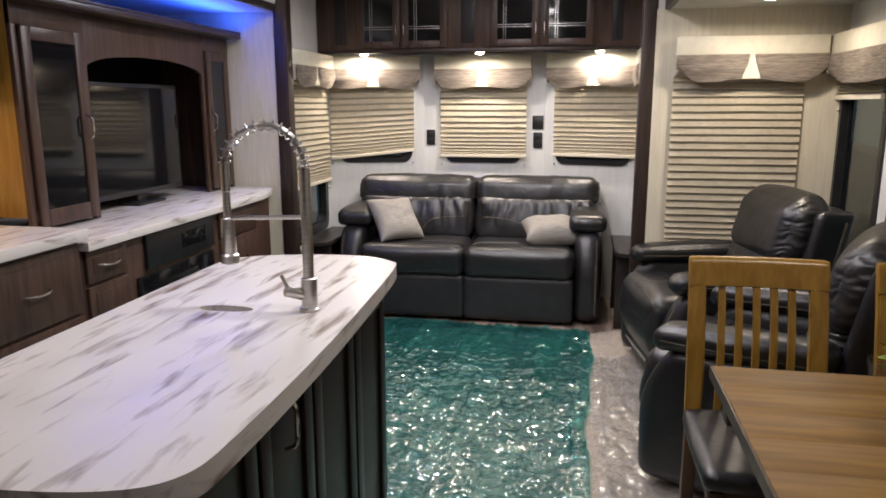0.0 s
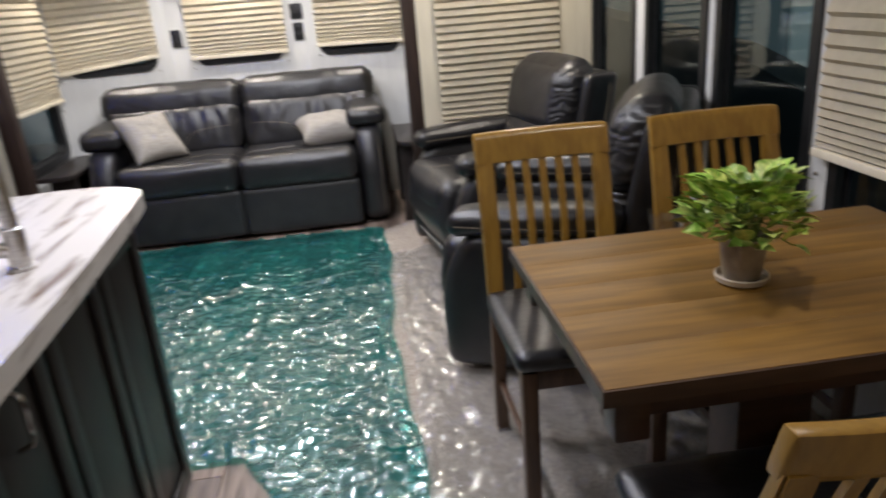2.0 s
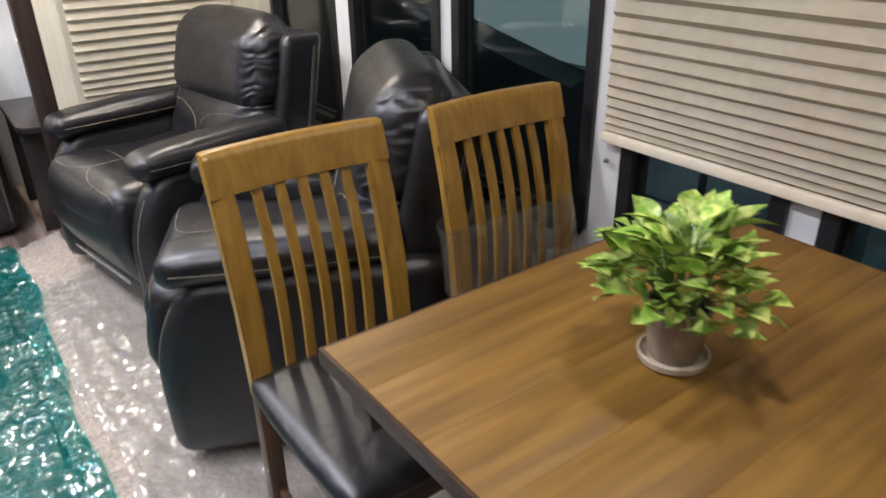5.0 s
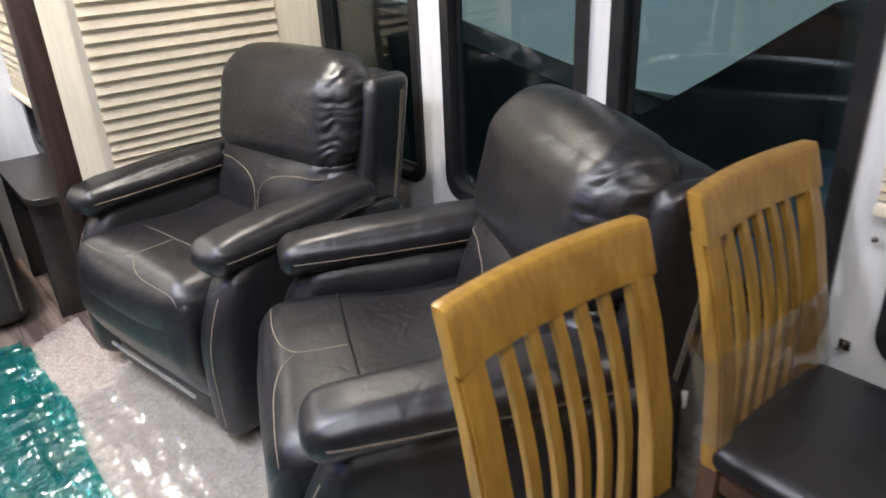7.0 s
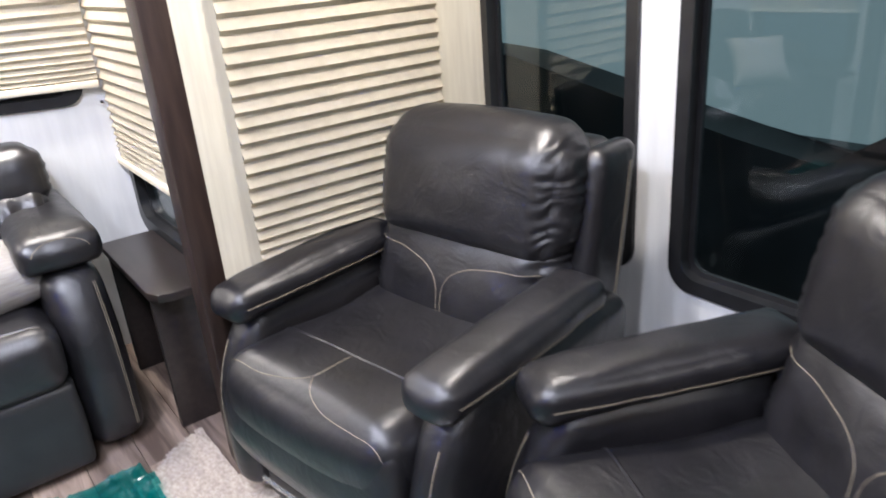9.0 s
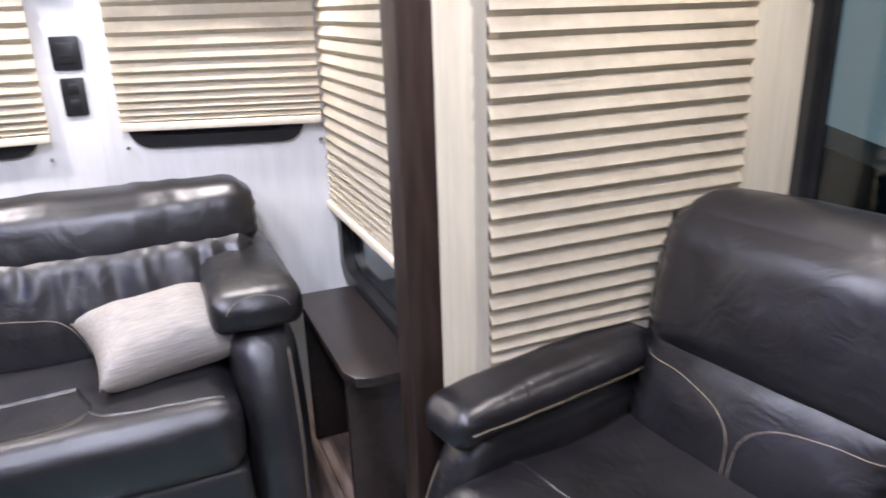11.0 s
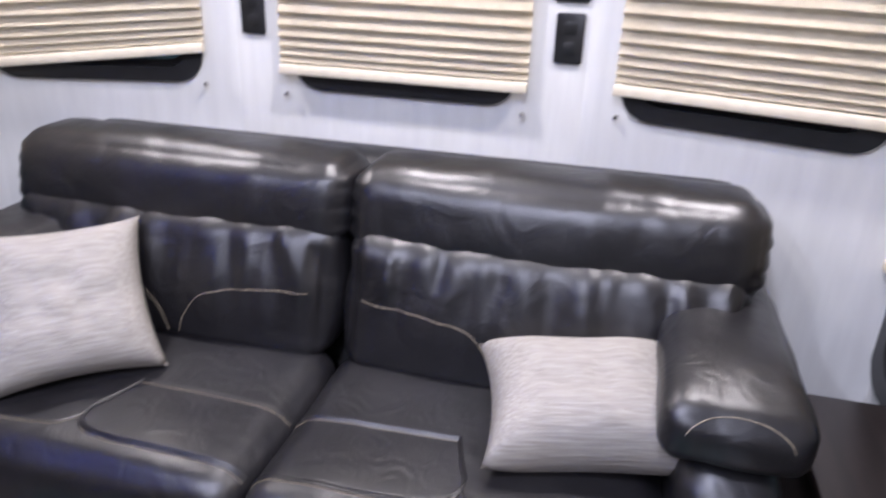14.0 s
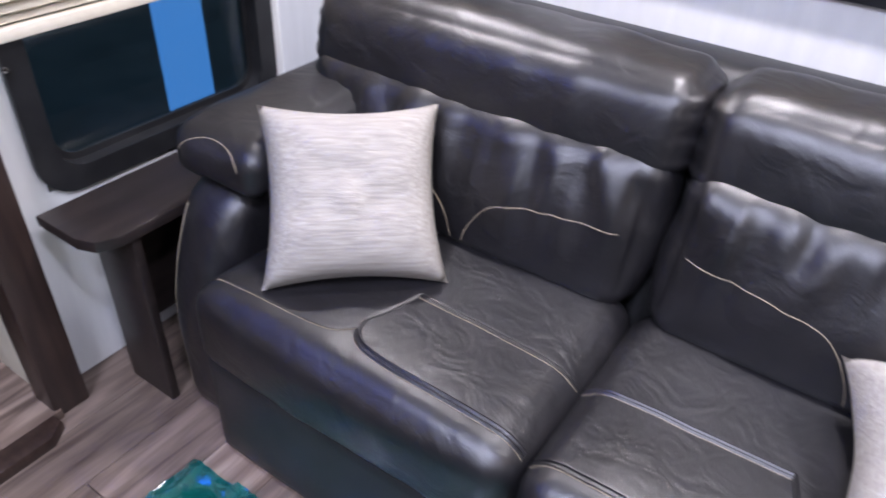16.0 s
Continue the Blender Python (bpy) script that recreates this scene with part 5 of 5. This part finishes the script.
part("cornice", box(HX - 0.03, -2.839, 1.785, HX + 0.10, -1.092, 1.812, 0.004), TRIM, hutch, "dark cornice with the light strip")
for a, b, hy in ((-2.806, -2.449, -2.472), (-1.380, -1.124, -1.357)):
    d = part("door", box(HX, a, 0.895, HX + 0.018, a + 0.05, 1.698, 0.004), CABINET, hutch, "walnut framed glass door")
    part("stile", box(HX, b - 0.05, 0.895, HX + 0.018, b, 1.698, 0.004), CABINET, d)
    part("rail", box(HX, a + 0.05, 0.895, HX + 0.018, b - 0.05, 0.965, 0.004), CABINET, d)
    part("rail", box(HX, a + 0.05, 1.645, HX + 0.018, b - 0.05, 1.698, 0.004), CABINET, d)
    part("glass", box(HX + 0.004, a + 0.05, 0.965, HX + 0.010, b - 0.05, 1.645, 0), BLACK_GLOSS, d, "dark reflecting glass", 0)
    part("handle", tube(curve_through([(HX + 0.017, hy, 1.24), (HX + 0.045, hy, 1.26), (HX + 0.048, hy, 1.295), (HX + 0.045, hy, 1.33), (HX + 0.017, hy, 1.35)], 5), 0.005), CHROME, d, "curved nickel handle")
settle(hutch, (-1.65, -2.05, 0.879))
tv = thing("television", "switched-off black flat television inside the hutch", "television")
part("housing", box(-1.60, -2.365, 0.93, -1.55, -1.55, 1.50, 0.008), BLACK, tv)
part("screen", box(-1.551, -2.345, 0.955, -1.547, -1.57, 1.48, 0.001), BLACK_GLOSS, tv, "dark glossy screen", 0)
part("stand_foot", box(-1.64, -2.039, 0.879, -1.51, -1.795, 0.893, 0.004), BLACK, tv)
part("stand_neck", box(-1.59, -1.958, 0.89, -1.57, -1.876, 0.94, 0.003), BLACK, tv)
settle(tv, (-1.53, -1.917, 0.879))
led = thing("blue_led_strip", "glowing blue light strip on the hutch cornice", "light strip", "", pose(-1.385, -1.97, 1.812))
part("strip", box(-0.006, -0.82, 0, 0.006, 0.82, 0.006, 0.001), BLUE_ON, led)


# ---- carpet and protective films ----
def sheet(inside, x0, x1, y0, y1, step, height):
    """A fine grid over the region where inside(x, y) holds, raised by height(x, y)."""
    xs, ys = np.arange(x0, x1 + step / 2, step), np.arange(y0, y1 + step / 2, step)
    verts, faces, index = [], [], {}
    for i, x in enumerate(xs):
        for j, y in enumerate(ys):
            if inside(x, y):
                index[i, j] = len(verts)
                verts.append((x, y, height(x, y)))
    for (i, j), a in index.items():
        b, c, d = index.get((i + 1, j)), index.get((i + 1, j + 1)), index.get((i, j + 1))
        if None not in (b, c, d):
            faces.append((a, b, c, d))
    me = bpy.data.meshes.new("sheet")
    me.from_pydata(verts, [], faces)
    for f in me.polygons:
        f.use_smooth = True
    return me


def in_carpet(x, y):
    if x > 1.012 and y > -1.235:
        return False
    if y > -1.24 and x < 1.06:
        return (x - 1.06) ** 2 + (y + 1.24) ** 2 < 0.31 ** 2 and y < -0.93
    return x > 0.75


tuft = random.Random(3)
me = sheet(in_carpet, 0.75, 2.04, -4.77, -0.93, 0.0125, lambda x, y: 0.004 + 0.011 * tuft.random())
me.materials.append(CARPET)
tagged(new("carpet", me), "beige looped carpet on the slide-out floor with rounded corner", "carpet", "", "stuff")


def film_right(y):
    return 0.79 + 0.018 * math.sin(y * 3.1) + 0.008 * math.sin(y * 11)


def in_teal(x, y):
    if not (-0.735 < x < film_right(y)) or y > -0.965 - 0.02 * math.sin(x * 5) - 0.14 * max(0, x - 0.45):
        return False
    return not (y < -3.18 and x < 0.25 + 0.55 * (-3.18 - y))


def crumple(x, y, seed, amp):
    """Ridged folds of loose film."""
    a = noise.noise(Vector((x * 14, y * 5, seed)))
    b = noise.noise(Vector((x * 26 + 3 * a, y * 34, seed + 4)))
    c = abs(noise.noise(Vector((x * 60, y * 44 + 4 * b, seed + 9))))
    line = (x + 0.02 * noise.noise(Vector((y * 1.5, seed, 2)))) % 0.155 - 0.0775
    a += 0.5 * math.exp(-(line / 0.010) ** 2)
    return amp * (0.7 * abs(a) + 0.65 * abs(b) + 0.22 * c)


me = sheet(in_teal, -0.735, 0.83, -4.35, -0.95, 0.0125, lambda x, y: 0.006 + crumple(x, y, 1.0, 0.026) + 0.012 * math.exp(-((x - film_right(y)) / 0.03) ** 2))
me.materials.append(TEAL_FILM)
tagged(new("floor_film", me), "crinkled teal protective plastic film over the floor", "plastic film", "", "stuff")
me = sheet(lambda x, y: film_right(y) - 0.055 < x < film_right(y) + 0.012 and y < -1.1, 0.70, 0.84, -4.35, -1.1, 0.009, lambda x, y: 0.034 + crumple(x, y, 3.0, 0.016))
me.materials.append(TEAL_FILM)
tagged(new("film_hem", me), "folded teal hem along the edge of the floor film", "plastic film", "", "stuff")
me = sheet(lambda x, y: in_carpet(x, y) and x > 0.80 + 0.03 * math.sin(y * 4) and y < -1.42 + 0.1 * math.sin(x * 6), 0.76, 1.99, -4.7, -1.3, 0.0135, lambda x, y: 0.020 + crumple(x, y, 6.0, 0.024))
me.materials.append(CLEAR_FILM)
tagged(new("carpet_film", me), "crinkled clear plastic film over the carpet", "plastic film", "", "stuff")


# ---- floor planks ----
floor_ob = bpy.data.objects["floor"]
lengths = random.Random(11)
plank_w, plank_l = 0.152, 1.22
plank_mesh = part("plank", box(-plank_w / 2 + 0.0008, -plank_l / 2 + 0.0008, -0.012, plank_w / 2 - 0.0008, plank_l / 2 - 0.0008, 0.0, 0.0012, None, None, 1), PLANK, floor_ob, "", 0)
x, made_first = -1.09, False
while x < 1.10:
    y = -0.02 - lengths.random() * plank_l + plank_l / 2
    while y > -5.97:
        if y + plank_l / 2 > 0.0:
            if plank_l / 2 - y > 0.02:
                end = part("plank", box(-plank_w / 2 + 0.0008, -plank_l / 2 + 0.0008, -0.012, plank_w / 2 - 0.0008, -y - 0.002, 0.0, 0.0012, None, None, 1), PLANK, floor_ob, "", 0)
                end.location = (x, y, 0)
            y -= plank_l
            continue
        ob = plank_mesh if not made_first else new("plank", plank_mesh.data)
        made_first = True
        ob.parent = floor_ob
        ob.location = (x, y, 0)
        y -= plank_l
    x += plank_w
